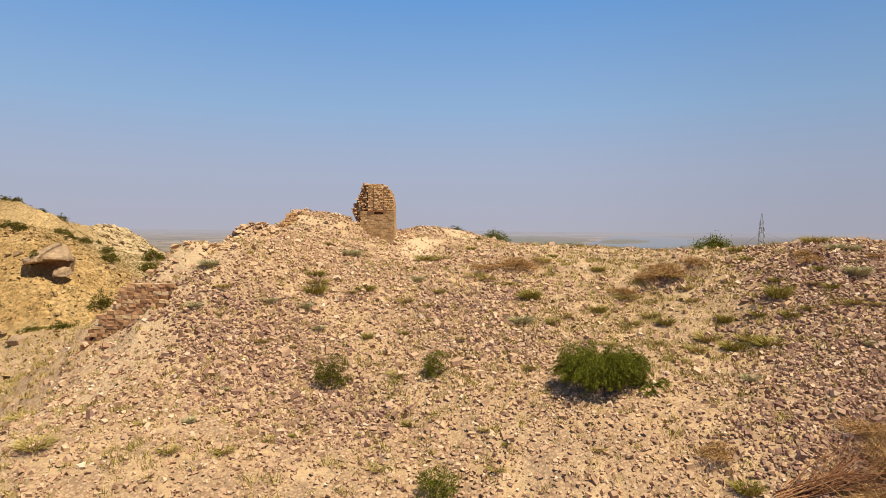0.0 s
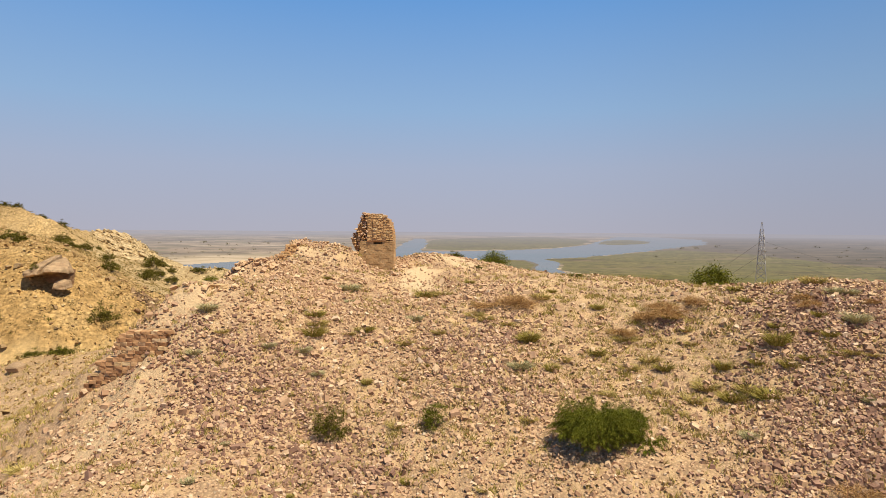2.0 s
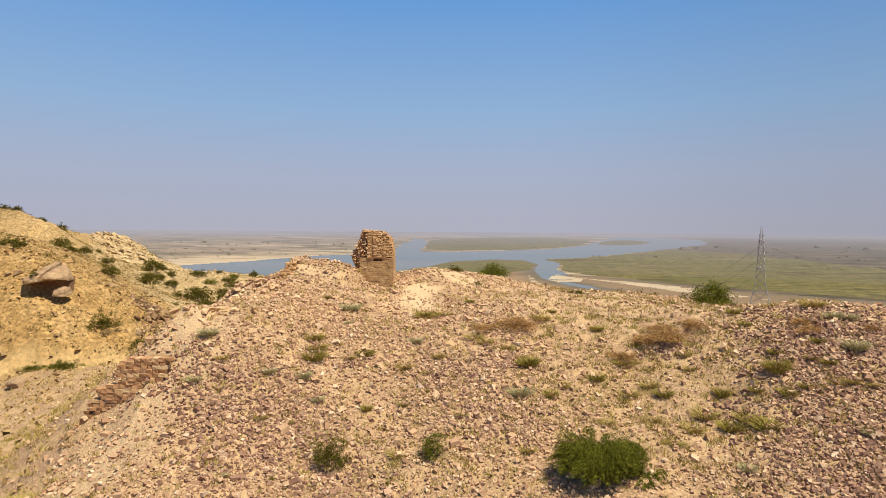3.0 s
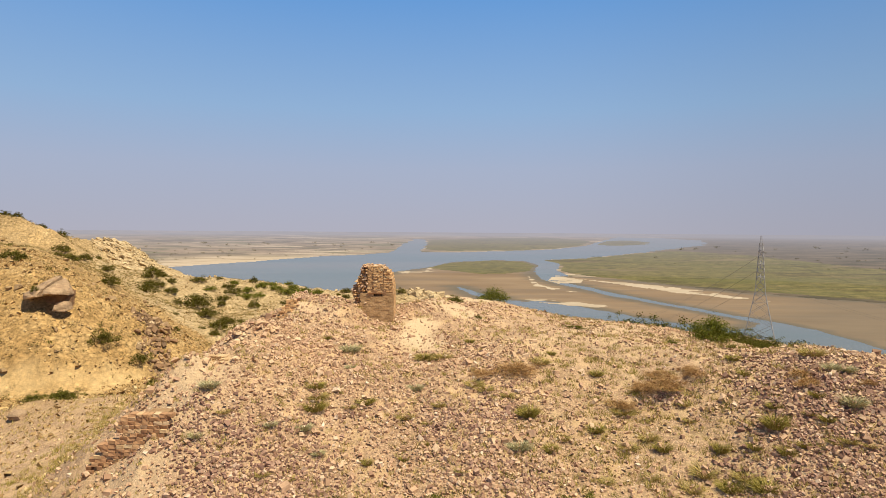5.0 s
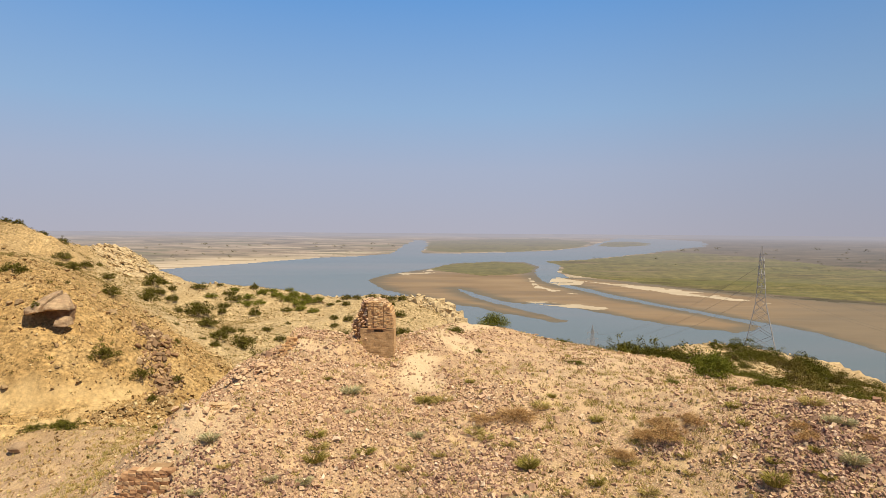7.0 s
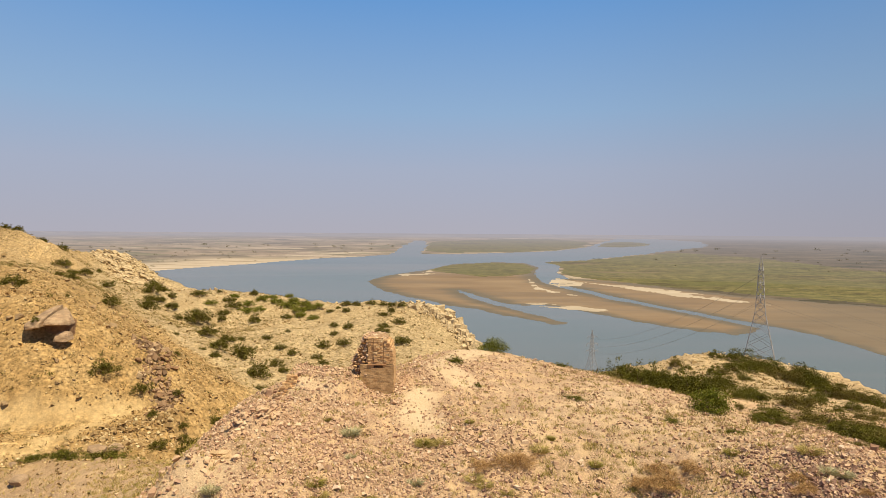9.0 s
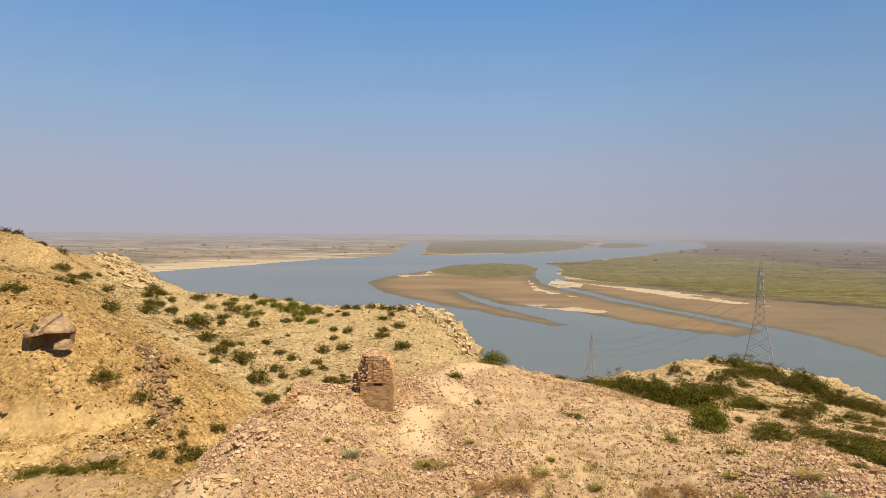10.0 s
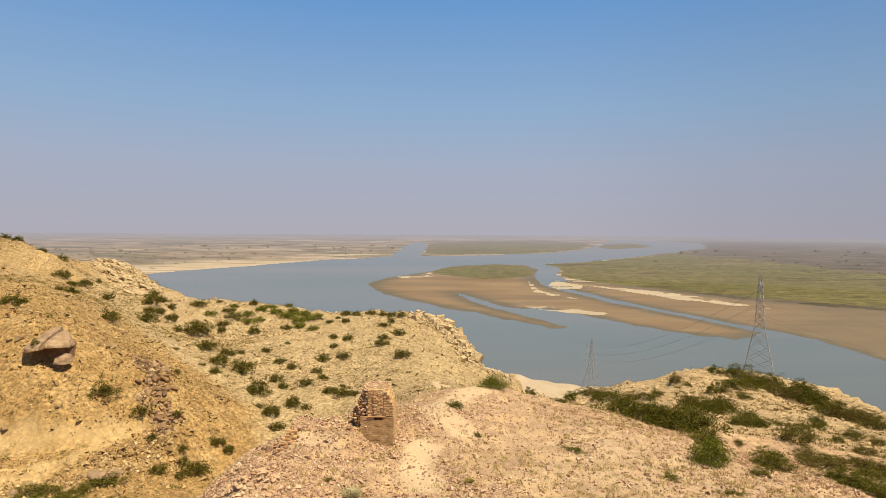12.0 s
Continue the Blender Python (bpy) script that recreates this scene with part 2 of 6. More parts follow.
FAR_LEAF = leaf_material("far_shrub_leaf", (0.0, (0.068, 0.06, 0.011)), (0.6, (0.11, 0.096, 0.016)), (1.0, (0.18, 0.148, 0.032)))
STRAW = leaf_material("dry_grass_blade", (0.0, (0.36, 0.27, 0.08)), (0.5, (0.50, 0.38, 0.14)), (0.8, (0.29, 0.25, 0.06)), (1.0, (0.60, 0.48, 0.24)))
SAGE = leaf_material("grey_sage_leaf", (0.0, (0.32, 0.285, 0.14)), (0.6, (0.48, 0.43, 0.24)), (1.0, (0.60, 0.54, 0.36)))
RUST = leaf_material("rust_dry_twig", (0.0, (0.26, 0.14, 0.055)), (0.6, (0.42, 0.25, 0.105)), (1.0, (0.55, 0.36, 0.17)))
WOOD = leaf_material("shrub_wood", (0.0, (0.12, 0.08, 0.055)), (1.0, (0.20, 0.145, 0.10)))


def steel_material():
    k = Nodes("galvanised_steel", 0.5, 0.4)
    k.shader.inputs["Metallic"].default_value = 0.15
    return k.done(k.ramp(k.noise(0.6), (0.3, (0.27, 0.26, 0.27)), (0.7, (0.40, 0.39, 0.40))))


STEEL = steel_material()
# pale olive leaf colour with the distance haze painted in
HAZY_LEAF = leaf_material("hazy_far_foliage", (0.0, (0.10, 0.095, 0.05)), (1.0, (0.20, 0.18, 0.105)))
CABLE = Nodes("cable_metal", 0.5, 0.4).done((0.12, 0.12, 0.12))


def plain_material(name, colour, rough, far, bump=None, spec=0.2):
    """Ground of the river plain. On the far backdrop, haze is put into the material as a glow that grows with distance.
    """
    k = Nodes(name, rough, spec)
    c = colour(k)
    mat = k.done(c, bump(k) if bump else None, 0.15, 0.4)
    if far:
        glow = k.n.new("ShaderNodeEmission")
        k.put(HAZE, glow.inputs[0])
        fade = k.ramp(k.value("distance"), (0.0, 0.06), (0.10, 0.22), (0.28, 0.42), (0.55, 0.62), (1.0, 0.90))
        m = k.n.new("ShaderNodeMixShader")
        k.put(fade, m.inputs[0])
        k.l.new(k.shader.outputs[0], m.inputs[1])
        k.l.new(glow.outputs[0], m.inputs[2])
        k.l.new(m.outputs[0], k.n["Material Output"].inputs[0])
    return mat


def water_colour(k):
    murk = k.ramp(k.noise(260, 5, 0.6, (0.35, 1, 1)), (0.36, 0.0), (0.64, 1.0))
    c = k.mix(murk, (0.100, 0.115, 0.080), (0.142, 0.132, 0.098))
    return k.mix(k.ramp(k.noise(28, 5, 0.65, (0.12, 1, 1)), (0.5, 0.0), (0.75, 0.35)), c, (0.17, 0.155, 0.12))


def water_bump(k):
    return k.noise(3.0, 3)


def mud_colour(k):
    wet = k.ramp(k.noise(70, 6, 0.65, (0.2, 1, 1)), (0.5, 0.0), (0.64, 0.7))
    c = k.ramp(k.noise(130, 7, 0.7, (0.35, 1, 1)), (0.3, (0.155, 0.102, 0.056)), (0.5, (0.215, 0.145, 0.082)), (0.7, (0.275, 0.195, 0.115)))
    c = k.mix(k.ramp(k.noise(22, 7, 0.75, (0.12, 1, 1)), (0.55, 0.0), (0.72, 0.5)), c, (0.30, 0.225, 0.145))
    c = k.mix(wet, c, (0.175, 0.128, 0.085))
    return k.mix(k.value("wet"), c, k.mix(k.noise(40, 5, 0.6, (0.2, 1, 1)), (0.10, 0.085, 0.058), (0.165, 0.13, 0.09)))


def meadow_colour(k):
    c = k.ramp(k.noise(17, 8, 0.85, (0.6, 1, 1)), (0.40, (0.05, 0.045, 0.018)), (0.5, (0.125, 0.106, 0.038)), (0.62, (0.235, 0.19, 0.075)))
    c = k.mix(k.ramp(k.noise(120, 5, 0.6, (0.3, 1, 1)), (0.4, 0.0), (0.65, 0.6)), c, (0.115, 0.112, 0.04))
    c = k.mix(k.ramp(k.noise(70, 8, 0.85, (0.22, 1, 1)), (0.54, 0.0), (0.58, 0.85)), c, (0.065, 0.05, 0.024))
    return k.mix(k.ramp(k.noise(90, 8, 0.8, (0.25, 1, 1)), (0.54, 0.0), (0.62, 0.75)), c, (0.19, 0.14, 0.08))


def sand_colour(k):
    return k.ramp(k.noise(60, 5), (0.3, (0.36, 0.285, 0.20)), (0.7, (0.47, 0.385, 0.285)))


def field_colour(k):
    plots = ((0.25, (0.125, 0.094, 0.058)), (0.38, (0.27, 0.195, 0.135)), (0.48, (0.12, 0.112, 0.046)), (0.58, (0.35, 0.265, 0.19)), (0.70, (0.18, 0.13, 0.088)), (0.82, (0.42, 0.33, 0.245)))
    c = k.mix(k.ramp(k.noise(150, 3), (0.4, 0.1), (0.6, 0.85)), k.ramp(k.cells(120, (0.5, 1, 1)), *plots), k.ramp(k.cells(44, (0.36, 1, 1)), *plots))
    c = k.mix(k.ramp(k.noise(70, 8, 0.85, (0.2, 1, 1)), (0.52, 0.0), (0.58, 0.8)), c, (0.07, 0.068, 0.03))
    c = k.mix(k.ramp(k.noise(110, 8, 0.8, (0.1, 1, 1)), (0.57, 0.0), (0.61, 0.9)), c, (0.52, 0.42, 0.31))
    scrubby = k.ramp(k.noise(60, 8, 0.85, (0.3, 1, 1)), (0.38, (0.045, 0.042, 0.022)), (0.5, (0.095, 0.074, 0.05)), (0.62, (0.16, 0.122, 0.085)))
    c = k.mix(k.value("east"), c, scrubby)
    banks = k.ramp(k.noise(45, 8, 0.8, (0.07, 1, 1)), (0.40, (0.26, 0.20, 0.115)), (0.5, (0.46, 0.36, 0.25)), (0.62, (0.54, 0.435, 0.32)))
    return k.mix(k.value("shore"), c, banks)


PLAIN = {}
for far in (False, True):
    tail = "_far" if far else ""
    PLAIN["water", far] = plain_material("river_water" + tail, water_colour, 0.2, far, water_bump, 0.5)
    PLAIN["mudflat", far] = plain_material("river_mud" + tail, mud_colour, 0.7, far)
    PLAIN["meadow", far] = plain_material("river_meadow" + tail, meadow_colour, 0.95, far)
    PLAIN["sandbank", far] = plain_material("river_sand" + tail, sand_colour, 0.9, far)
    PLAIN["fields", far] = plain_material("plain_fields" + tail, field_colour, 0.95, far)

# ---------------------------------------------------------------- the hill
# Hills and hollows as soft round forms: x, y, height.
BROAD = [
    (5, 21, 8.3), (0, -30, -3.4), (-40, 0, -2.3), (-34, 50, -0.1), (-47, 98, -4.7), (-111, 180, 6.0), (-145, 250, 6.0),
    (-202, 278, 8.5), (-120, 130, 14.7), (-120, 50, 5.6), (-220, 220, 15.6), (-70, 140, -0.6), (-64, 200, -4.1), (-36, 234, -0.7),
    (-32, 164, -3.3), (-82, 245, -1.7), (10, 222, -4.4), (0, 89, 1.7), (43, 76, 4.8), (51, 135, -8.4), (90, 60, -2.9),
]
MIDDLE_A = [
    (5, 21, -0.7), (18, 42, 2.1), (-12, 19, 1.3), (-12, 39, 1.9), (5, 60, 3.0), (0, 0, -2.8), (20, 10, -1.0),
    (-25, 10, 1.9), (32, 25, 2.8), (0, -30, -3.3), (40, 0, 3.9), (40, -30, 2.8), (-40, -30, -0.9), (-57, 85, -1.5),
    (-67, 104, 5.5), (-82, 117, 2.9), (-80, 92, -2.8), (-75, 60, -2.6), (-111, 180, 1.3), (-95, 150, 1.3), (-145, 250, -1.1),
    (-165, 268, 1.6), (-202, 278, -1.0), (-130, 170, 2.0), (-150, 200, 3.9), (-120, 90, 2.9), (-120, 50, 1.6), (-160, 120, 6.7),
    (-220, 220, 3.9), (-133, 262, 1.4), (-115, 258, -1.8), (-90, 170, -2.3),
]
MIDDLE_B = [
    (-70, 140, -1.4), (-60, 125, 2.2), (-78, 198, -3.5), (-79, 234, 1.0), (-15, 198, 2.9), (5, 221, -1.9), (-32, 164, -0.3),
    (-35, 124, -2.1), (-64, 245, 0.7), (-14, 240, 3.5), (16, 200, -5.9), (-27, 95, -4.5), (-20, 80, -1.7), (0, 89, 3.1),
    (-3, 120, 1.6), (-5, 150, 0.8), (0, 175, 1.5), (-58, 165, -1.0), (-50, 140, -1.7), (37, 74, -0.5), (51, 135, 1.8),
    (67, 151, 4.4), (83, 155, -3.0), (90, 130, -4.5), (30, 100, -0.4), (60, 100, 1.6), (75, 110, 0.9), (70, 80, 1.5),
    (60, 40, 2.3), (20, 125, -0.5), (20, 160, -6.0), (90, 95, -4.4),
]
KNOLLS = [
    (-56.9, 84.8, -3.02), (-63.6, 98.0, 3.21), (-51.5, 111.5, 2.76), (-75.0, 112.0, 3.69), (-83.0, 105.0, 1.69), (-80.0, 92.0, -4.34), (-70.0, 80.0, -2.38),
    (-95.0, 150.0, 1.96), (-145.0, 250.0, -1.77), (-140.0, 262.0, 3.17), (-202.0, 278.0, 2.34), (-150.0, 200.0, 1.94), (-160.0, 120.0, 3.42), (-220.0, 220.0, 1.94),
    (-100.0, 215.0, 1.25), (-60.0, 125.0, -1.81), (-77.8, 198.0, -2.73), (-110.0, 250.0, -2.02), (-31.6, 164.0, -1.94), (-38.0, 107.0, -2.25), (-82.0, 245.0, 1.66),
    (16.0, 200.0, -2.5), (-27.0, 95.0, -4.21), (-20.0, 80.0, -2.31), (-20.0, 121.0, -3.0), (0.0, 89.0, 3.0), (-3.0, 120.0, 2.41), (-5.0, 150.0, 1.44),
    (0.0, 175.0, 2.02), (-12.0, 100.0, 2.12), (18.0, 95.0, -1.7), (20.0, 125.0, -1.57), (20.0, 160.0, -4.44),
]
SMALL_A = [
    (5.2, 20.6, -0.16), (-4.5, 24.0, 0.14), (4.1, 29.4, 1.27), (-6.2, 29.6, 0.28), (18.5, 42.4, 0.1), (8.9, 41.8, 1.1), (-11.6, 18.9, 0.87),
    (-8.9, 22.2, 0.23), (-0.2, 19.5, -0.55), (12.6, 19.5, -0.75), (14.6, 23.2, 0.29), (10.0, 28.0, -0.1), (-12.8, 27.8, 0.4), (-12.2, 38.8, 0.81),
    (-2.4, 41.5, 0.1), (2.5, 42.2, 1.08), (14.6, 30.5, -0.41), (17.6, 27.0, 1.25), (20.4, 34.0, 0.81), (5.0, 50.0, -1.45), (4.8, 59.5, 1.6),
    (13.0, 49.8, -0.18), (26.0, 40.0, -0.71), (25.0, 32.0, 1.23), (0.0, 55.0, 1.93), (-5.0, 47.0, 0.63), (-9.0, 45.0, 0.16), (-13.0, 43.0, 0.39),
    (-15.0, 33.0, 0.05), (25.0, 22.0, 0.68), (-15.5, 23.5, 0.6), (-27.5, 49.0, 0.71),
]
SMALL_B = [
    (-33.5, 50.0, 2.6), (12.4, 39.4, 0.04), (15.1, 35.8, -0.94), (2.0, 47.0, -0.03), (8.8, 57.6, 0.29), (13.8, 56.5, 0.67), (20.3, 53.0, -0.37),
    (28.0, 49.5, 0.55), (17.5, 59.8, -0.5), (22.2, 57.6, -0.14), (-19.0, 27.4, 0.02), (-22.0, 33.2, -1.06), (-23.7, 44.9, 0.51), (-20.0, 40.0, 0.09),
    (-35.0, 40.0, -0.87), (-30.0, 25.0, 0.12), (-20.0, 50.0, -1.44), (-26.0, 58.0, -2.48), (-12.0, 65.0, 2.47), (-20.0, 65.0, -1.54),
]
TINY = [
    (5.2, 20.6, 0.82), (-4.5, 24.0, -0.94), (-11.6, 18.9, 0.75), (12.6, 19.5, 0.67), (10.0, 28.0, -1.2), (-8.6, 26.0, -0.97), (-12.8, 27.8, 2.58),
    (-12.1, 30.7, 3.21), (-12.2, 38.8, 1.37), (-2.4, 41.5, -1.3), (14.6, 30.5, 1.21), (-10.0, 41.0, 1.87), (-2.5, 45.0, 1.27), (1.5, 46.0, 0.88),
    (4.8, 59.5, 0.27), (-9.0, 45.0, 0.53), (-15.0, 38.0, 0.91), (-15.0, 33.0, -1.02), (-17.0, 42.0, -0.48), (-16.3, 26.3, -0.96), (-16.2, 29.0, -2.04),
    (-14.0, 24.0, -0.82), (-13.5, 21.0, -0.88), (-33.5, 50.0, 1.69), (-33.0, 46.0, -0.52), (-25.0, 46.5, 1.61), (4.7, 44.9, -1.04), (8.8, 57.6, -1.13),
    (22.2, 57.6, -0.83), (-30.0, 25.0, -0.51), (-26.0, 58.0, -0.57), (-12.0, 65.0, 1.31), (-20.0, 65.0, -0.8), (25.0, 37.0, -0.95), (15.5, 38.5, -0.28), (6.0, 50.0, -0.3),
]
FORMS = ((40.0, BROAD), (18.0, MIDDLE_A), (18.0, MIDDLE_B), (10.0, KNOLLS), (7.0, SMALL_A), (7.0, SMALL_B), (4.0, TINY))
BRINK = [(-330, -240), (-330, 270), (-202, 294), (-165, 281), (-140, 270), (-115, 262), (-82, 250), (-42, 250), (-14, 245), (1, 240), (9, 226), (15, 205),
         (19, 180), (25, 157), (36, 148), (50, 142), (67, 157), (84, 160), (94, 148), (96, 125), (102, 90), (150, 20), (200, -240)]
LEE = [(16.5, 51), (19.5, 44.5), (22, 40), (23.5, 36), (26.5, 33), (45, 20), (75, 60), (30, 64)]
ROAD = [(-95, 78), (-72, 84), (-56, 89), (-46, 98)]


# Crest lines of the far hill and of the slab outcrop: x, y, height.
FAR_CREST = [(-235, 265, 30.0), (-172, 239, 17.2), (-154, 226, 14.9), (-144, 222, 12.4), (-147, 239, 8.6), (-146, 253, 6.6)]
SLAB_CREST = [(-148, 264, 6.0), (-140, 262, 6.6), (-135, 258, 4.0)]
# Heaps of fallen masonry along the crest: x, y, top, flat radius, slope.
CRAGS = [(-12.1, 30.9, 5.12, 0.7, 0.9), (-10.9, 31.5, 5.2, 0.5, 0.8), (-11.1, 34.5, 5.65, 0.35, 0.9), (-10.4, 34.7, 5.98, 0.4, 0.9), (-9.6, 35.2, 5.75, 0.3, 0.9),
         (-7.2, 42.6, 6.5, 0.8, 0.8)]


def along_crest(x, y, line, slope, east):
    """The height of a ridge that falls off on both sides of a crest line, at another slope to the east."""
    best = np.full(np.shape(x), -99.0)
    for (x0, y0, z0), (x1, y1, z1) in zip(line, line[1:]):
        dx, dy = x1 - x0, y1 - y0
        u = np.clip(((x - x0) * dx + (y - y0) * dy) / (dx * dx + dy * dy), 0, 1)
        off = x - x0 - u * dx
        best = np.maximum(best, z0 + u * (z1 - z0) - np.where(off > 0, east, slope) * np.hypot(off, y - y0 - u * dy))
    return best


def height(x, y, fine=True):
    """The height of the hill's ground at places x, y (arrays)."""
    z = np.full(np.shape(x), -9.0)
    for r, forms in FORMS:
        for cx, cy, a in forms:
            z = z + a * np.exp(-((x - cx) ** 2 + (y - cy) ** 2) / (2 * r * r))
    crest = np.maximum(along_crest(x, y, FAR_CREST, 0.30, 0.75), along_crest(x, y, SLAB_CREST, 0.5, 0.5))
    over = 0.5 * (crest - z + np.sqrt((crest - z) ** 2 + 1.5))
    z = z + np.where(y > 150, over, 0.0)
    far = smooth(55, 110, np.hypot(x, y))
    road = smooth(4.5, 2.0, way_to_line(x, y, ROAD) - 0.8 * fbm(x, y, 8, 2, 5))
    z = z * (1 - road) + (-13.2 + 0.03 * (y - 88)) * road
    heap = np.minimum(3.3, 1.9 * (x + 13.8)) - 0.75 * np.abs(y - 26.5) - 2.2 * np.maximum(0, x + 12.5)     # talus against the retaining wall
    z = np.maximum(z, heap)
    z = np.maximum(z, 6.2 - 0.1 * np.abs(x + 6.0) - 2.0 * np.maximum(0, x + 5.7) - 0.75 * np.maximum(0, np.abs(y - 44.3) - 2.1) - 1.2 * np.maximum(0, -9.0 - x) + 0.35 * fbm(x, y, 1.3, 3, 67))                                          # rubble heaped beside the tower
    z = z - 1.5 * smooth(0, 3.5, np.where(inside(x, y, LEE), 1, -1) * way_to_line(x, y, LEE, True))             # the ground drops behind the crest
    z = np.maximum(z, 7.0 - 0.14 * np.abs(x + 9.3) - 3.0 * np.maximum(0, -10.0 - x) - 2.0 * np.maximum(0, x + 6.2) - 0.8 * np.maximum(0, np.abs(y - 41.2) - 0.9) + 0.35 * fbm(x, y, 1.5, 3, 68))
    z = z - 0.8 * np.exp(-((x + 10.4) ** 2 + (y - 38.7) ** 2) / 1.0)
    z = z - 1.2 * np.exp(-(((x + 15.5) / 1.4) ** 2 + ((y - 25.5) / 1.6) ** 2))           # scoured before the wall's foot
    lump = 0.22 * fbm(x, y, 1.0, 3, 69)
    for cx, cy, top, r, s in CRAGS:
        z = np.maximum(z, top - s * np.maximum(0, np.hypot(x - cx, y - cy) - r) + lump)
    z = z - 1.1 * np.exp(-(((x + 65.0) / 2.6) ** 2 + ((y - 100.3) / 1.3) ** 2))          # the hollow beneath the great boulder
    if fine:
        rough = 0.15 * fbm(x, y, 1.1, 3, 11) + 0.26 * fbm(x, y, 4.0, 3, 21)
        wild = 1.2 * fbm(x, y, 13, 5, 31) - 1.1 * np.abs(fbm(x + 4 * fbm(x, y, 20, 2, 33), y, 7, 4, 41)) + 0.6 * fbm(x, y, 2.4, 3, 43)
        z = z + (1 - 0.8 * road) * ((1 - far) * rough + far * (0.25 * rough + wild))
    edge = way_to_line(x, y, BRINK, True) * np.where(inside(x, y, BRINK), -1, 1) + 5.0 * fbm(x, y, 16, 2, 51)
    over = np.maximum(edge, 0)
    fall = over * 1.25 + 5.0 * smooth(0, 4, over) + 2.5 * fbm(x, y, 9, 3, 61) * smooth(0, 8, over)
    z = np.maximum(z - fall, -93.0)
    # the low sandy spur by the water
    along = np.interp(x, [10, 20, 45, 76, 115, 140], [-62, -48, -55, -60, -65, -93])
    off = np.abs(y - 300 - 0.15 * x)
    return np.maximum(z, along - 0.55 * np.maximum(off - 6, 0) + 1.5 * fbm(x, y, 14, 3, 65))


def ground_at(x, y):
    return float(height(np.array([float(x)]), np.array([float(y)]))[0])


def polar_sheet(angles, radii):
    """Places and faces of a sheet round the origin; angles in degrees from straight ahead, to the right."""
    a, r = np.meshgrid(np.radians(angles), radii)
    n, m = a.shape
    i = np.arange((n - 1) * m).reshape(n - 1, m)[:, :-1]
    faces = np.stack([i, i + 1, i + m + 1, i + m], -1).reshape(-1, 4)
    return (r * np.sin(a)).ravel(), (r * np.cos(a)).ravel(), faces[:, ::-1]


fine_angles = np.arange(-41.0, 41.01, 0.165)
angles = np.concatenate([np.arange(-180, -42, 4.0), fine_angles, np.arange(42, 180, 4.0), [180.0]])
hx, hy, hf = polar_sheet(angles, np.concatenate([[0.02], np.geomspace(2.0, 520.0, 410)]))
hill_mesh = array_mesh("ground", np.stack([hx, hy, height(hx, hy)], 1), hf, EARTH, flat=False)
LEFT_EDGE = [(-17, 20), (-17, 42), (-24, 60), (-30, 90), (-36, 121), (-54, 137), (-83, 164), (-112, 195), (-150, 262), (-330, 280), (-330, -240), (-60, -240)]


def zone_ochre(x, y):
    return smooth(-3, 3, np.where(inside(x, y, LEFT_EDGE), 1, -1) * way_to_line(x, y, LEFT_EDGE, True) + 4 * fbm(x, y, 12, 3, 71)) * smooth(38, 60, y) * (1 - 0.5 * smooth(125, 185, y))


PATHS = [(-1.6, 42.0), (-1.8, 39.5), (-1.2, 37.4)]
ROAD_UPPER = [(-95, 80), (-65.5, 89.4), (-57.1, 92.2), (-53.6, 95.0), (-49.5, 99)]
ROAD_LOWER = [(-75, 74), (-59.7, 81.6), (-57.2, 84.8), (-54.1, 87.5), (-52.4, 93), (-50, 98)]
SWATH = [(-9.4, 39.5), (-8.2, 39.6), (-7.1, 39.8)]
TRACK = [(1.5, 44.5), (-1.0, 48), (1.5, 54), (4, 60), (2, 75), (3, 95), (-2, 125)]


def zone_track(x, y):
    fan = smooth(1.7, 0.6, way_to_line(x, y, PATHS) + 0.5 * fbm(x, y, 1.5, 3, 81))
    lane = smooth(1.9, 0.8, way_to_line(x, y, TRACK) + 0.6 * fbm(x, y, 3, 3, 82))
    road = np.maximum(smooth(1.7, 0.7, way_to_line(x, y, ROAD_UPPER) + 0.6 * fbm(x, y, 5, 3, 83)), smooth(1.5, 0.6, way_to_line(x, y, ROAD_LOWER) + 0.5 * fbm(x, y, 5, 3, 85)))
    swath = smooth(0.75, 0.15, way_to_line(x, y, SWATH) + 0.6 * fbm(x, y, 2, 3, 87))
    slide = smooth(2.6, 0.3, way_to_line(x, y, [(-11.6, 29.4), (-12.2, 27.6), (-12.6, 26.0), (-12.8, 23.6), (-14.2, 20.5)]) + 0.4 * fbm(x, y, 1.5, 3, 84))
    sandy = 0.5 * np.exp(-(((x - 13) / 8.5) ** 2 + ((y - 41) / 6.5) ** 2)) * (0.75 + 0.5 * fbm(x, y, 4, 3, 86))
    return np.clip(np.maximum.reduce([0.9 * fan, sandy, 0.7 * lane, 0.6 * swath, 0.5 * road, 0.5 * slide]), 0, 1)


def zone_grassy(x, y):
    g = np.exp(-(((x - 10.5) / 5.5) ** 2 + ((y - 27) / 4.5) ** 2)) + 0.6 * np.exp(-(((x - 9) / 8) ** 2 + ((y - 34) / 5) ** 2))
    g = g + 0.5 * np.exp(-(((x + 1) / 7) ** 2 + ((y - 24) / 5) ** 2))
    g = g + 0.8 * np.exp(-(((x + 24) / 7) ** 2 + ((y - 36) / 12) ** 2))
    return np.clip(g + 0.35 * fbm(x, y, 5, 3, 91) * smooth(66, 50, y), 0, 1)


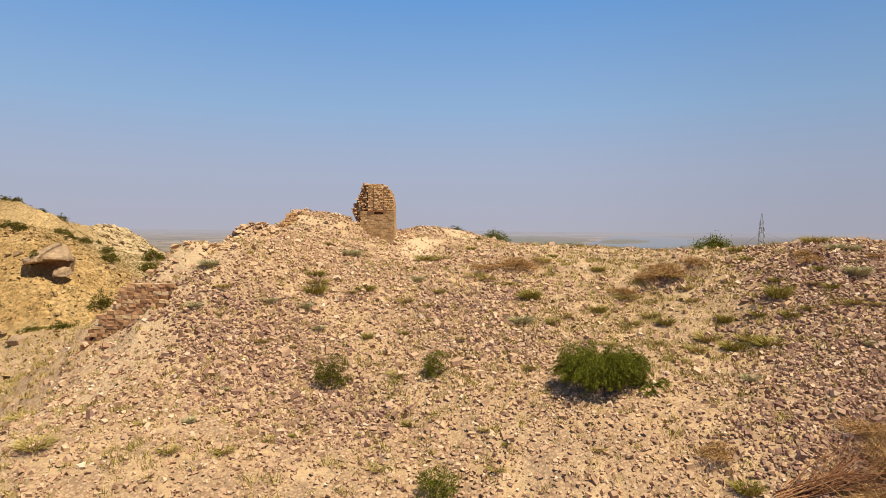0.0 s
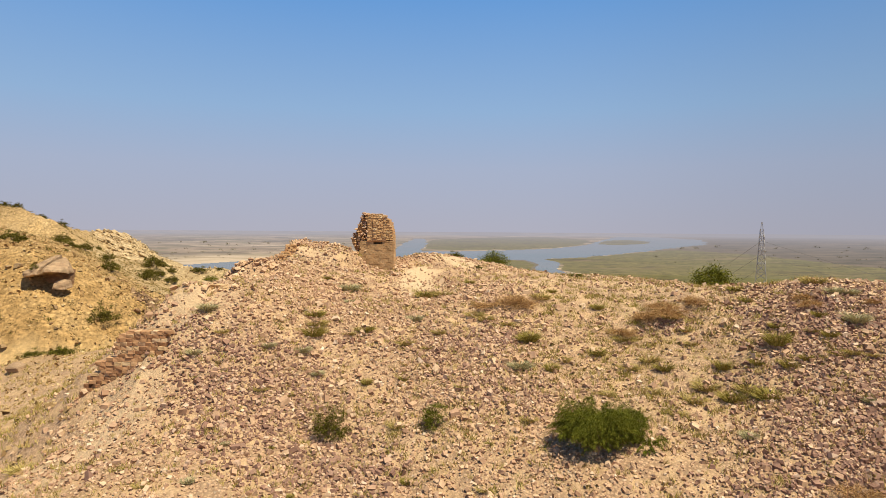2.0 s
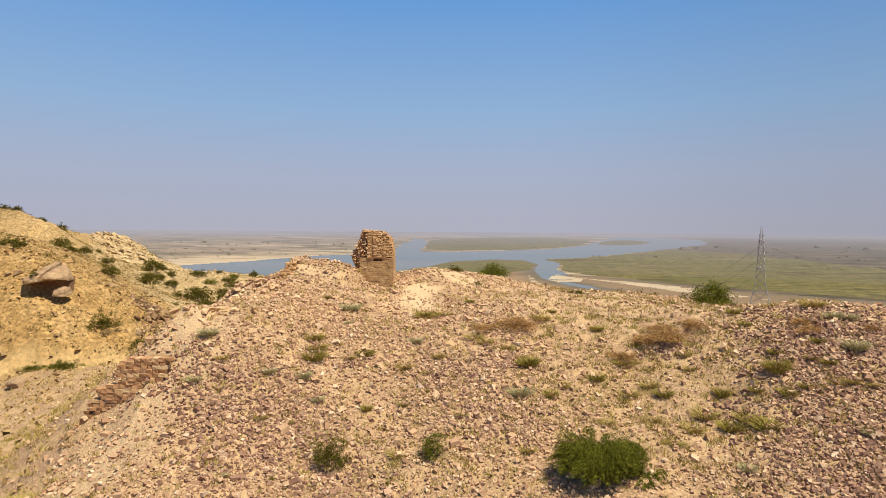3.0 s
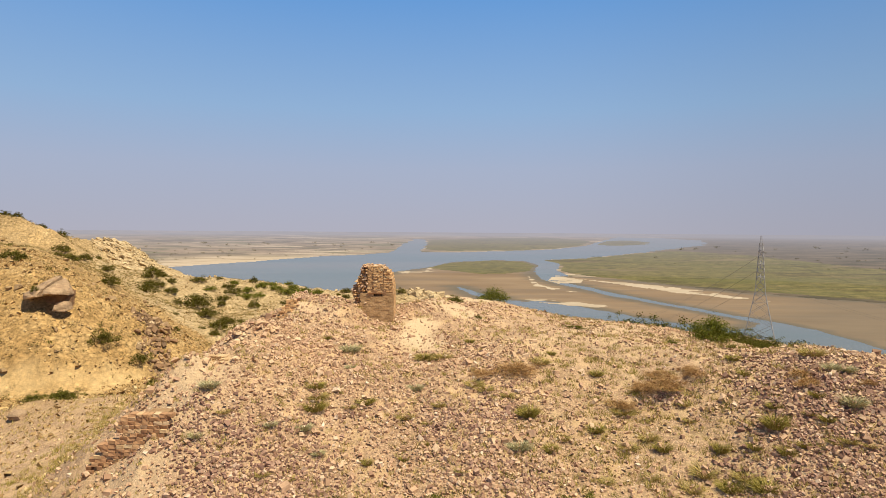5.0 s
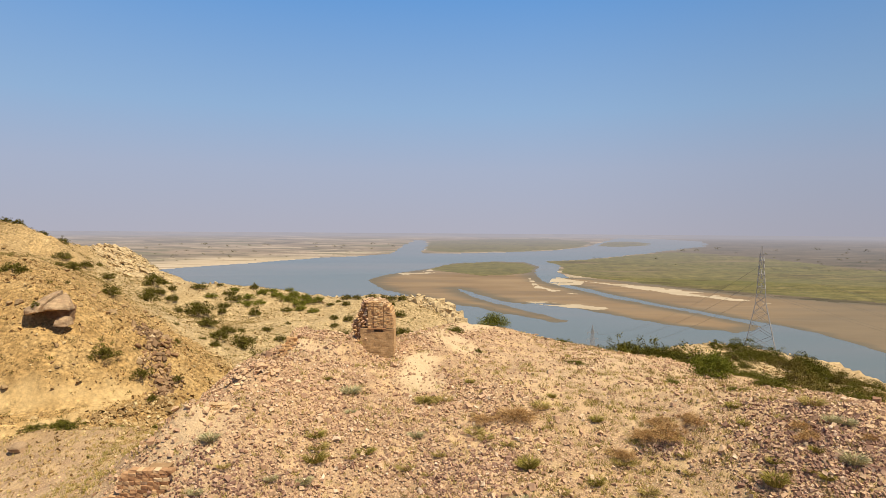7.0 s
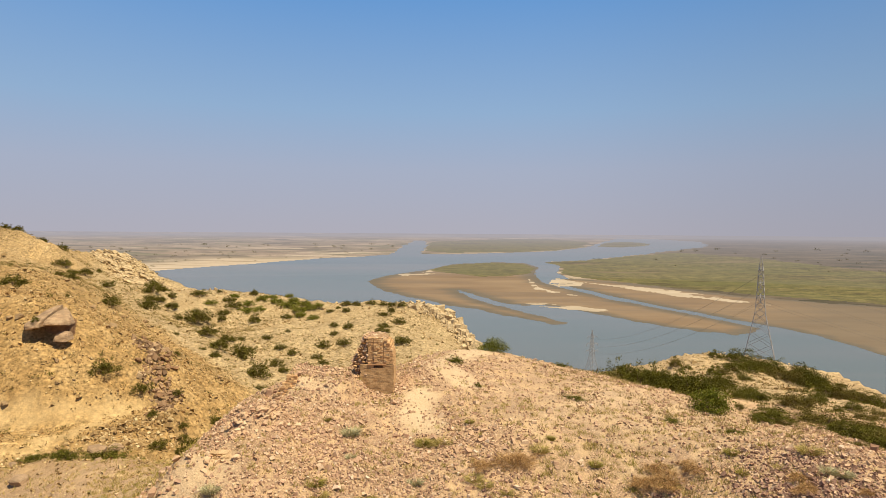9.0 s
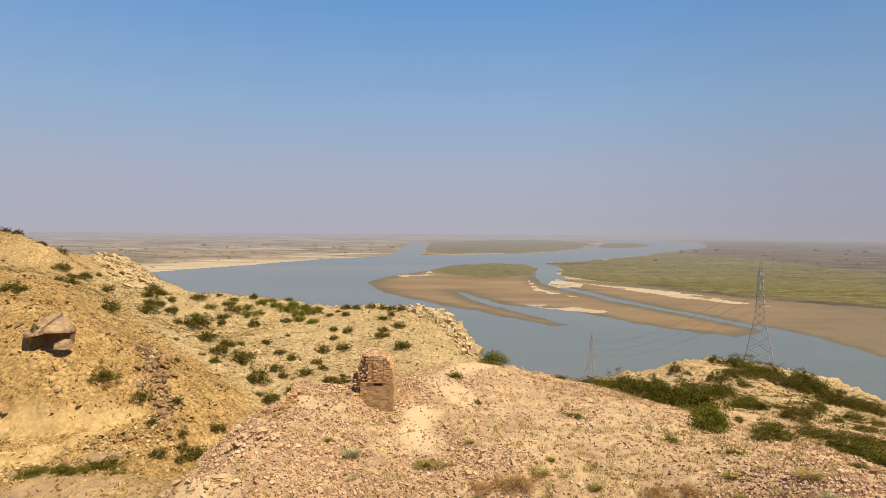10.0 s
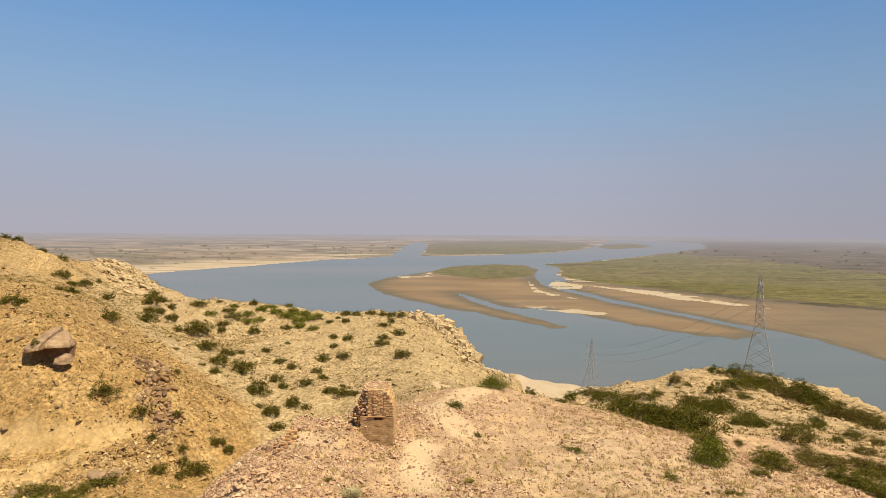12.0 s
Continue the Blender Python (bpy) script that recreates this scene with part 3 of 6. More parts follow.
point_values(hill_mesh, "ochre", zone_ochre(hx, hy))
point_values(hill_mesh, "pale", smooth(60, 75, hy) * (1 - 0.2 * smooth(10, 22, hx) * smooth(200, 150, hy)))
point_values(hill_mesh, "track", zone_track(hx, hy))
point_values(hill_mesh, "beach", smooth(262, 280, hy) * smooth(0, 15, hx))
point_values(hill_mesh, "grassy", zone_grassy(hx, hy))
tagged(new("ground", hill_mesh), "dry sandy hill ground with ochre slopes and pale tracks", "ground", kind="structure")

# ---------------------------------------------------------------- the river plain
RIVER_LEVEL = -90.0
RIVER = [(-715, 1220), (-755, 1530), (-715, 1695), (-610, 1975), (-490, 2360), (-345, 2595), (-250, 2870), (-255, 3370), (-310, 4920), (-335, 7430), (-220, 7490), (-115,
    4595), (-110, 2970), (45, 2925), (350, 3220), (650, 3565), (1090, 4590), (1865, 7125), (3555, 12525), (4145, 11885), (3460, 8215), (2525, 5825), (2055, 4855), (1370,
    3720), (1030, 3110), (600, 2430), (395, 2225), (365, 1905), (300, 1595), (290, 1375), (365, 1240), (490, 1020), (616, 844), (723, 696), (362, 347), (261, 360), (124,
    418), (87, 430), (40, 488), (-40, 517), (-221, 621), (-567, 894)]
FLAT_A = [(-160, 1295), (-130, 1475), (-35, 1720), (30, 1990), (175, 2155), (285, 2095), (285, 1840), (235, 1550), (210, 1295), (235, 1160), (270, 975), (312, 846), (346,
    734), (356, 680), (307, 639), (264, 680), (229, 742), (206, 801), (147, 893), (102, 898), (85, 945), (45, 1075), (25, 1120), (30, 1060), (65, 925), (110, 807), (150,
    712), (133, 707), (84, 774), (45, 849), (6, 886), (-60, 995), (-120, 1135)]
FLAT_B = [(255, 1375), (295, 1410), (385, 1310), (505, 1055), (653, 895), (759, 730), (410, 393), (389, 531), (396, 639), (385, 682), (362, 753), (315, 905), (275, 1080),
    (250, 1230)]
BAR = [(-40, 1675), (30, 1960), (170, 2135), (270, 2055), (270, 1810), (230, 1590), (160, 1485), (90, 1460), (15, 1570)]
MEADOW = [(365, 2180), (595, 2405), (1000, 3030), (1320, 3415), (1410, 2830), (1315, 2230), (1265, 1740), (1230, 1185), (778, 749), (675, 925), (540, 1085), (460, 1185),
    (380, 1340), (320, 1460), (310, 1595), (375, 1905)]
ISLE = [(-100, 3400), (-145, 6670), (555, 9020), (1870, 11425), (1690, 7055), (1045, 4580), (670, 3675), (360, 3310), (50, 3160)]
ISLET = [(1220, 4800), (1785, 6735), (2340, 7735), (2115, 6225), (1695, 5125), (1370, 4665)]
SANDS = [(120, 925), (150, 915), (201, 877), (244, 848), (215, 835), (176, 833), (150, 861)]
SANDS2 = [(300, 1300), (365, 1240), (440, 1130), (490, 905), (450, 940), (400, 1030), (355, 1170)]
SANDS3 = [(-110, 1515), (-60, 1560), (-30, 1700), (-15, 1545), (-45, 1500), (-95, 1460)]
SANDS4 = [(195, 1415), (195, 1320), (185, 1190), (205, 1105), (230, 1040), (205, 1055), (170, 1135)]
SANDS6 = [(240, 1370), (265, 1425), (300, 1300), (275, 1220), (230, 1205), (220, 1255)]
SANDBANKS = (SANDS, SANDS2, SANDS3, SANDS4, SANDS6)


def plain_place(x, y):
    """The plain is flat to 2 km; past that it draws together and rises gently to the horizon, which keeps the direction of every place as seen from the hill."""
    d = np.maximum(np.hypot(x, y), 1.0)
    far = np.maximum(d - 2000.0, 0.0)
    r = np.minimum(d, 2000.0) + 2750.0 * (1 - np.exp(-far / 5200.0))
    z = np.where(d > 2000.0, 13.0 + (RIVER_LEVEL - 13.0) * r / d, RIVER_LEVEL)
    return x * r / d, y * r / d, z


def plain_kind(x, y):
    """0 fields, 1 water, 2 mud, 3 meadow, 4 sand."""
    d = np.hypot(x, y)
    wob = d * 0.006
    u = x + wob * fbm(x / d * 2000, d * 0.35, 60, 4, 101)
    v = y + wob * 3.0 * fbm(x / d * 2000, d * 0.35, 60, 4, 111)
    kind = np.zeros(x.shape, int)
    kind[inside(u, v, RIVER)] = 1
    streak = 13 * fbm(x * 0.12, y, 15, 3, 131) * np.clip(d / 1000, 0.4, 1.6)
    for flat in (FLAT_A, FLAT_B):
        kind[inside(u, v + streak, flat)] = 2
    for green in (BAR, MEADOW, ISLE, ISLET):
        kind[inside(u, v, green)] = 3
    for bank in SANDBANKS:
        kind[inside(u, v, bank) & (fbm(x * 0.7, y, 24, 3, 121) > -0.16)] = 4
    return kind


drops = np.concatenate([np.arange(345, 200, -1.6), np.arange(200, 30, -0.85), np.arange(30, 2.0, -0.6)])
distances = np.concatenate([[5, 100, 200, 280], 1079 * 105 / drops])
px, py, pf = polar_sheet(np.concatenate([np.arange(-180, -38, 3.0), np.arange(-37.5, 37.51, 0.105), np.arange(39, 180.1, 3.0)]), distances)
cx, cy = px[pf].mean(1), py[pf].mean(1)
kinds = plain_kind(cx, cy)
is_far = np.hypot(cx, cy) > 1500
kinds[(np.hypot(cx, cy) < 850) & (cx < -0.25 * cy) & (kinds == 0)] = -1                # under the hill lies the bed alone
bx, by, bz = plain_place(px, py)
pd = np.hypot(px, py)
PLAIN_THINGS = (
    ("fields", 0.12, "far dusty farmland in tan and green strips"),
    ("water", 0.0, "wide calm silty river water reflecting the sky"),
    ("mudflat", 0.05, "wet brown mudflat along the river channels"),
    ("meadow", 0.12, "flat green-brown river meadow"),
    ("sandbank", 0.08, "pale dry sandbank beside the river"))
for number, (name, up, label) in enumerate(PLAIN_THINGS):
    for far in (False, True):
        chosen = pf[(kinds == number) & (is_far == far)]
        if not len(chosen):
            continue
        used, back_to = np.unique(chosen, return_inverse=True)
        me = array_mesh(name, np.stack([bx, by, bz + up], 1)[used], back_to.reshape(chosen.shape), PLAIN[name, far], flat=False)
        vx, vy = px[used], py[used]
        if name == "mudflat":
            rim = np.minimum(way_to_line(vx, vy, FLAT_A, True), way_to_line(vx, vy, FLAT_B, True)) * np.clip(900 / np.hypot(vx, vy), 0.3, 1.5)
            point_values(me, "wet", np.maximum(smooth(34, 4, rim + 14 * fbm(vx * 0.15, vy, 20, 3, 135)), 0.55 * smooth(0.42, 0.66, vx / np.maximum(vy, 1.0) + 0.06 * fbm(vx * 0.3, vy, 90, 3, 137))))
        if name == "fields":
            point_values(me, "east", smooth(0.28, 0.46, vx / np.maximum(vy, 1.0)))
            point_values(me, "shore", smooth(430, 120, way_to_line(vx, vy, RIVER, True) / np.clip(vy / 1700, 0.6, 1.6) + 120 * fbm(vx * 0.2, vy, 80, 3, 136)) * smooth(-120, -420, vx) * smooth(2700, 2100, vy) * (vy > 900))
        # sets how much haze glow the far materials mix in
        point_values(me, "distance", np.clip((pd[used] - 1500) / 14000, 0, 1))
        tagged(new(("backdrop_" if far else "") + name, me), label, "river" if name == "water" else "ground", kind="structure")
low = np.array([d for d in distances if d < 1900.0])[::6]
gx, gy, gf = polar_sheet(np.arange(-180, 180.1, 3.0), low)
ex, ey, ez = plain_place(gx, gy)
tagged(new("riverbed", array_mesh("riverbed", np.stack([ex, ey, ez - 3.0], 1), gf, PLAIN["mudflat", False], flat=False)), "brown silt bed under the river plain", "ground", kind="structure")

# ---------------------------------------------------------------- masonry


def chipped_box(name, material, seed, chip=0.06, edge=0.07):
    """A unit block with broken, bevelled edges, 44 triangles or so."""
    rnd = random.Random(seed)
    bm = bmesh.new()
    bmesh.ops.create_cube(bm, size=1.0)
    bmesh.ops.bevel(bm, geom=bm.edges[:], offset=edge, segments=1, affect="EDGES")
    for v in bm.verts:
        v.co += Vector([rnd.uniform(-chip, chip) for _ in range(3)])
    me = bpy.data.meshes.new(name)
    bm.to_mesh(me)
    bm.free()
    me.materials.append(material)
    return me


def rock_mesh(name, material, seed, corners=18, flat=0.7, levels=0):
    """An angular stone of about unit size: the hull of some points in a ball."""
    rnd = random.Random(seed)
    bm = bmesh.new()
    for _ in range(corners):
        p = Vector([rnd.gauss(0, 1) for _ in range(3)]).normalized() * rnd.uniform(0.42, 0.55)
        bm.verts.new((p.x, p.y * rnd.uniform(0.85, 1.0), p.z * flat))
    bmesh.ops.convex_hull(bm, input=bm.verts[:])
    bmesh.ops.delete(bm, geom=[v for v in bm.verts if not v.link_faces], context="VERTS")
    bmesh.ops.triangulate(bm, faces=bm.faces[:])
    me = bpy.data.meshes.new(name)
    bm.to_mesh(me)
    bm.free()
    me.materials.append(material)
    return me


def mortar_material():
    k = Nodes("earth_mortar", 0.95, 0.1)
    return k.done(k.ramp(k.noise(0.5, 6, 0.7), (0.3, (0.26, 0.155, 0.08)), (0.7, (0.40, 0.26, 0.145))), k.noise(0.1, 6, 0.7), 0.8, 0.05)


MORTAR = mortar_material()


def plaster_material():
    """Dressed stone under the remains of a mud plaster, stained in patches."""
    k = Nodes("worn_plastered_block", 0.92, 0.15)
    c = k.ramp(k.each(), (0.0, (0.40, 0.25, 0.125)), (0.5, (0.455, 0.29, 0.148)), (1.0, (0.51, 0.335, 0.178)))
    c = k.mix(0.8, c, k.ramp(k.noise(0.7, 6, 0.7), (0.32, 0.62), (0.5, 1.0), (0.68, 1.22)), "MULTIPLY")
    c = k.mix(0.7, c, k.ramp(k.noise(0.06, 5, 0.75), (0.3, 0.68), (0.7, 1.22)), "MULTIPLY")
    return k.done(c, k.noise(0.09, 6, 0.75), 0.8, 0.04)


PLASTER_BLOCK = plaster_material()
BLOCKS = [chipped_box("block", BLOCK, s) for s in range(6)]
SMOOTH_BLOCKS = [chipped_box("block", PLASTER_BLOCK, 20 + s, 0.012, 0.012) for s in range(4)]
RED_BLOCKS = [chipped_box("block", RED_BLOCK, 40 + s, 0.08) for s in range(6)]
PALE_LUMPS = [rock_mesh("stone", STONE, 60 + s) for s in range(6)]
BROWN_LUMPS = [rock_mesh("stone", BLOCK, 70 + s) for s in range(6)]


def laid(parent, name, meshes, rnd, x, y, z, w, d, h, turn=2.0, rz=0.0):
    """One stone of a course, centre x, y, z, with small faults."""
    m = pose(x, y, z, rnd.uniform(-turn, turn), rnd.uniform(-turn, turn), rz + rnd.uniform(-turn, turn)) @ Matrix.Diagonal((w, d, h, 1))
    return share(name, rnd.choice(meshes), parent, m)


def prism(outline, y0, y1):
    """A slab: an outline in x, z, drawn out along y."""
    bm = bmesh.new()
    a = [bm.verts.new((x, y0, z)) for x, z in outline]
    b = [bm.verts.new((x, y1, z)) for x, z in outline]
    bm.faces.new(a)
    bm.faces.new(b[::-1])
    for i in range(len(a)):
        j = (i + 1) % len(a)
        bm.faces.new((a[j], a[i], b[i], b[j]))
    bmesh.ops.recalc_face_normals(bm, faces=bm.faces[:])
    return bm


def build_tower():
    """The stump of a fort tower: smooth dressed blocks below, a small slot under a thin lintel, fine courses above, a crumbled flank."""
    rnd = random.Random(5)
    root = tagged(new("tower_ruin"), "weathered brown stone tower stump with a lintel slot", "ruin")
    root.matrix_basis = pose(-4.5, 42.1, 4.7)
    part("core", prism([(-1.02, -0.6), (1.02, -0.6), (0.98, 2.9), (0.84, 3.6), (0.55, 4.05), (0.2, 4.28), (-0.98, 4.28), (-1.2, 3.8), (-1.45, 3.1), (-1.76, 2.4), (-1.5, 1.8), (-1.05, 1.6)], 0.36, 2.6), MORTAR, root)
    part("bedding", prism([(-0.68, 2.5), (1.0, 2.5), (0.96, 3.0), (0.82, 3.6), (0.53, 4.05), (0.2, 4.26), (-0.68, 4.26)], 0.075, 0.4), MORTAR, root)
    z = -0.1
    while z < 2.4:                                        # dressed lower face
        h = min(rnd.uniform(0.12, 0.16), 2.44 - z + 0.02)
        x = -1.11 - rnd.uniform(0, 0.1)
        while x < 1.05:
            w = min(rnd.uniform(0.18, 0.4), 1.13 - x)
            if not (z > 2.15 and -0.3 < x + w / 2 < 0.42):
                laid(root, "block", SMOOTH_BLOCKS, rnd, x + w / 2, 0.22 + rnd.uniform(-0.008, 0.012), z + h / 2, w, 0.46, h, 0.25)
            x += w
        z += h
    for x, w in ((-0.42, 0.34), (0.52, 0.3)):
        laid(root, "block", SMOOTH_BLOCKS, rnd, x, 0.23, 2.30, w, 0.46, 0.24, 0.5)
    laid(root, "lintel", RED_BLOCKS, rnd, -0.05, 0.15, 2.46, 1.2, 0.42, 0.075, 0.4)
    z = 2.52
    while z < 4.28:                                       # fine courses above, with two upright joints
        h = rnd.uniform(0.10, 0.13)
        lo = -0.63
        hi = np.interp(z, [2.5, 3.0, 3.6, 4.05, 4.3], [1.05, 1.0, 0.86, 0.58, 0.25])
        x = lo - rnd.uniform(0, 0.05)
        while x < hi:
            w = rnd.uniform(0.15, 0.27)
            for joint in (-0.27, 0.42):
                if x < joint - 0.03 < x + w:
                    w = joint - 0.03 - x
            w = max(w, 0.07)
            back = 0.05 if x < -0.3 else 0.0
            laid(root, "block", BLOCKS if rnd.random() < 0.85 else PALE_BLOCKS, rnd, x + w / 2, 0.19 + back + rnd.uniform(-0.035, 0.03), z + h / 2, w * 0.95, 0.34, h * 0.9, 2.5)
            x += w + (0.03 if abs(x + w + 0.03 + 0.27) < 0.04 or abs(x + w + 0.03 - 0.42) < 0.04 else 0)
        z += h
    z = 0.0
    while z < 3.9:                                        # right-hand side
        h = rnd.uniform(0.2, 0.26)
        edge = np.interp(z, [0, 3.0, 3.6, 4.0], [1.02, 0.95, 0.8, 0.5])
        for k in range(5):
            laid(root, "block", BLOCKS, rnd, edge, 0.35 + 0.48 * k + rnd.uniform(-0.05, 0.05), z + h / 2, 0.2, 0.46, h * 0.95, 2)
        z += h
    z = 1.75
    while z < 4.25:                                       # crumbled flank: ragged courses that step back as they rise
        h = rnd.uniform(0.11, 0.19)
        left = np.interp(z, [1.75, 2.4, 2.8, 3.3, 3.8, 4.25], [-1.5, -1.88, -1.7, -1.48, -1.28, -1.1]) + rnd.uniform(-0.1, 0.1)
        for row in range(6):
            x = left + rnd.uniform(0, 0.12)
            while x < -0.64:
                w = rnd.uniform(0.14, 0.34)
                ragged = rnd.uniform(-0.02, 0.34) if x > left + 0.25 else rnd.uniform(0.05, 0.3)
                if rnd.random() < 0.93 and (row == 0 or x < left + 0.3):
                    laid(root, "stone", PALE_LUMPS if rnd.random() < 0.5 else BROWN_LUMPS, rnd, x + w / 2, 0.1 + ragged + 0.42 * row, z + h / 2, w * 1.12, 0.42, h * 1.45, 20)
                x += w
        z += h
    for _ in range(70):                                   # debris against its foot
        u = rnd.random() ** 1.3
        x, s = -1.2 - 1.7 * u, rnd.uniform(0.15, 0.36)
        laid(root, "stone", BROWN_LUMPS if rnd.random() < 0.4 else PALE_LUMPS, rnd, x, rnd.uniform(0.1, 1.6), 1.75 - 1.0 * u - rnd.uniform(0, 0.25), s * 1.3, s, s * 0.8, 25)
    part("debris", prism([(-1.0, 1.8), (-1.5, 1.7), (-2.9, 0.7), (-2.9, -0.6), (-1.0, -0.6)], 0.3, 1.7), EARTH, root, "heaped earth and stones against the tower")
    for _ in range(60):                                   # broken top
        x = rnd.uniform(-1.05, 0.5)
        s = rnd.uniform(0.12, 0.3)
        laid(root, "stone", PALE_LUMPS, rnd, x, rnd.uniform(0.15, 2.5), 4.29 - 0.35 * max(0.0, x - 0.1) - rnd.uniform(0, 0.06), s * 1.4, s, s * 0.55, 15)


PALE_BLOCKS = [chipped_box("block", PALE_BLOCK, 80 + s, 0.1) for s in range(5)]
build_tower()


def build_wall():
    """The raking stretch of red retaining wall that leans into the slope, its stones uneven and its top broken."""
    rnd = random.Random(8)
    root = tagged(new("retaining_wall"), "red-brown dressed stone retaining wall, raking broken end", "wall")
    part("core", prism([(-16.1, -1.2), (-13.5, -1.2), (-12.0, 2.4), (-11.9, 3.5), (-12.8, 3.5), (-14.0, 2.3), (-14.9, 1.2), (-15.6, 0.3)], 26.51, 27.4), MORTAR, root)
    z = -1.0
    while z < 3.5:
        h = rnd.uniform(0.14, 0.185)
        lo = np.interp(z, [-1.0, 0.06, 1.1, 1.9, 2.35, 3.0, 3.4, 3.8], [-16.3, -15.9, -15.15, -14.85, -14.15, -14.0, -13.5, -12.8]) + rnd.uniform(-0.12, 0.12)
        hi = np.interp(z, [-0.45, 0.4, 1.4, 2.4, 3.8], [-13.8, -13.2, -12.6, -12.0, -11.85]) + rnd.uniform(-0.12, 0.12)
        x = lo
        while x < hi:
            w = rnd.uniform(0.2, 0.36)
            if rnd.random() > (0.2 if x < lo + 0.25 else 0.0):
                kinds = PALE_BLOCKS if rnd.random() < 0.12 else RED_BLOCKS
                laid(root, "brick", kinds, rnd, x + w / 2, 26.62 + rnd.uniform(-0.03, 0.035), z + h / 2, w * 0.97, 0.36, h * 0.95, 1.8)
            x += w
        z += h


build_wall()


def build_remains(name, label, x0, x1, y, z0, rows, thick, meshes, seed, run=0.3):
    rnd = random.Random(seed)
    root = tagged(new(name), label, "ruin", "low wall remains")
    z = z0
    for r in range(rows):
        x = x0 + rnd.uniform(0, 0.15) + 0.06 * r
        while x < x1 - 0.05 * r:
            w = rnd.uniform(0.7, 1.3) * run
            laid(root, "stone", meshes, rnd, x + w / 2, y + 0.09 * r + rnd.uniform(-0.1, 0.1), z + thick / 2, w, 0.42, thick * 0.92, 6)
            x += w
        z += thick


build_remains("wall_remnant", "low coursed remnant of a pale stone wall in rubble", -12.4, -10.4, 30.3, ground_at(-11.4, 30.3) - 0.62, 9, 0.1, PALE_BLOCKS, 3, 0.24)
build_remains("wall_remnant", "tan-brown masonry stub at the edge of the crest", -10.6, -9.2, 39.4, ground_at(-9.4, 40.0) - 1.0, 8, 0.14, BLOCKS, 4, 0.24)

# ---------------------------------------------------------------- boulders and outcrops
PALE_ROCKS = [rock_mesh("boulder", PALE_ROCK, 100 + s, 11, 0.75) for s in range(7)]
BROWN_ROCKS = [rock_mesh("boulder", BROWN_ROCK, 120 + s, 13, 0.8) for s in range(6)]
TAN_ROCKS = [rock_mesh("boulder", TAN_ROCK, 150 + s, 22, 0.7) for s in range(4)]
RED_ROCKS = [rock_mesh("boulder", RED_ROCK, 130 + s, 10, 0.7) for s in range(6)]

CRAG_ROCKS = [rock_mesh("boulder", CRAG_ROCK, 160 + s, 10, 0.75) for s in range(6)]


def boulder(meshes, rnd, x, y, size, label, group, tilt=20.0, sink=0.25, tall=1.0, turn=None):
    ob = new("boulder", rnd.choice(meshes))
    s = size * rnd.uniform(0.85, 1.2)
    rz = rnd.uniform(0, 360) if turn is None else turn + rnd.uniform(-12, 12)
    ob.matrix_basis = pose(x, y, ground_at(x, y) + s * tall * (0.4 - sink), rnd.uniform(-tilt, tilt), rnd.uniform(-tilt, tilt), rz) @ Matrix.Diagonal((s, s * rnd.uniform(0.7, 1.0), s * tall, 1))
    return tagged(ob, label, "boulder", group)


SLABS = [chipped_box("boulder", PALE_ROCK, 140 + q, 0.12, 0.1) for q in range(6)]
rnd = random.Random(31)
for _ in range(150):                                      # layered slabs on the far ridge
    u = rnd.random() ** 1.3
    x, y = -147 + 36 * u + rnd.gauss(0, 2.5), 264 - 30 * u + rnd.gauss(0, 4.0)
    sz = rnd.uniform(0.7, 1.7)
    ob = new("boulder", rnd.choice(SLABS))
    ob.matrix_basis = pose(x, y, ground_at(x, y) + 0.25 * sz, rnd.gauss(-18, 8), rnd.gauss(24, 8), 20 + rnd.gauss(0, 14)) @ Matrix.Diagonal((2.2 * sz, 1.3 * sz, 0.7 * sz, 1))
    tagged(ob, "pale tilted rock slab on the ridge", "boulder", "ridge slabs")
for _ in range(85):                                       # the cliff over the river
    u = rnd.random()
    x, y = np.interp(u, [0, 0.45, 0.8, 1], [-5, 4, 11, 15.5]) + rnd.gauss(0, 2.0), np.interp(u, [0, 0.45, 0.8, 1], [238, 226, 211, 194]) + rnd.gauss(0, 3)
    sz = rnd.uniform(1.2, 3.0)
    ob = new("boulder", rnd.choice(SLABS + PALE_ROCKS))
    ob.matrix_basis = pose(x, y, ground_at(x, y) + 0.12 * sz, rnd.gauss(0, 12), rnd.gauss(12, 14), rnd.gauss(25, 25)) @ Matrix.Diagonal((1.2 * sz, 1.1 * sz, 1.25 * sz, 1))
    tagged(ob, "pale fractured cliff rock above the river", "boulder", "cliff rocks")
for _ in range(24):                                       # pale rocks along the far brink
    x = rnd.uniform(-105, -5)
    boulder(PALE_ROCKS, rnd, x, 244 + 0.02 * x + rnd.gauss(0, 3) + (10 if x < -80 else 0), rnd.uniform(0.8, 2.2), "pale rock on the plateau edge", "brink rocks", 20, 0.2)
for _ in range(45):                                       # dark band of fallen rock
    u = rnd.random()
    boulder(RED_ROCKS, rnd, -56 + 11 * u + rnd.gauss(0, 1.2), 119 - 22 * u + rnd.gauss(0, 2), rnd.uniform(0.6, 1.7), "dark red-brown rock in a fallen band", "fallen dark rocks", 25, 0.25)
for k in range(9):                                        # broken masonry lumps on the crest edge
    u = k / 11
    boulder(TAN_ROCKS if k % 3 else BROWN_ROCKS, rnd, -12.2 + 2.6 * u + rnd.gauss(0, 0.5), 37.4 + 3.0 * u + rnd.gauss(0, 0.6), rnd.uniform(0.25, 0.6), "broken tan lump on the crest edge", "crest lumps", 20, 0.3)
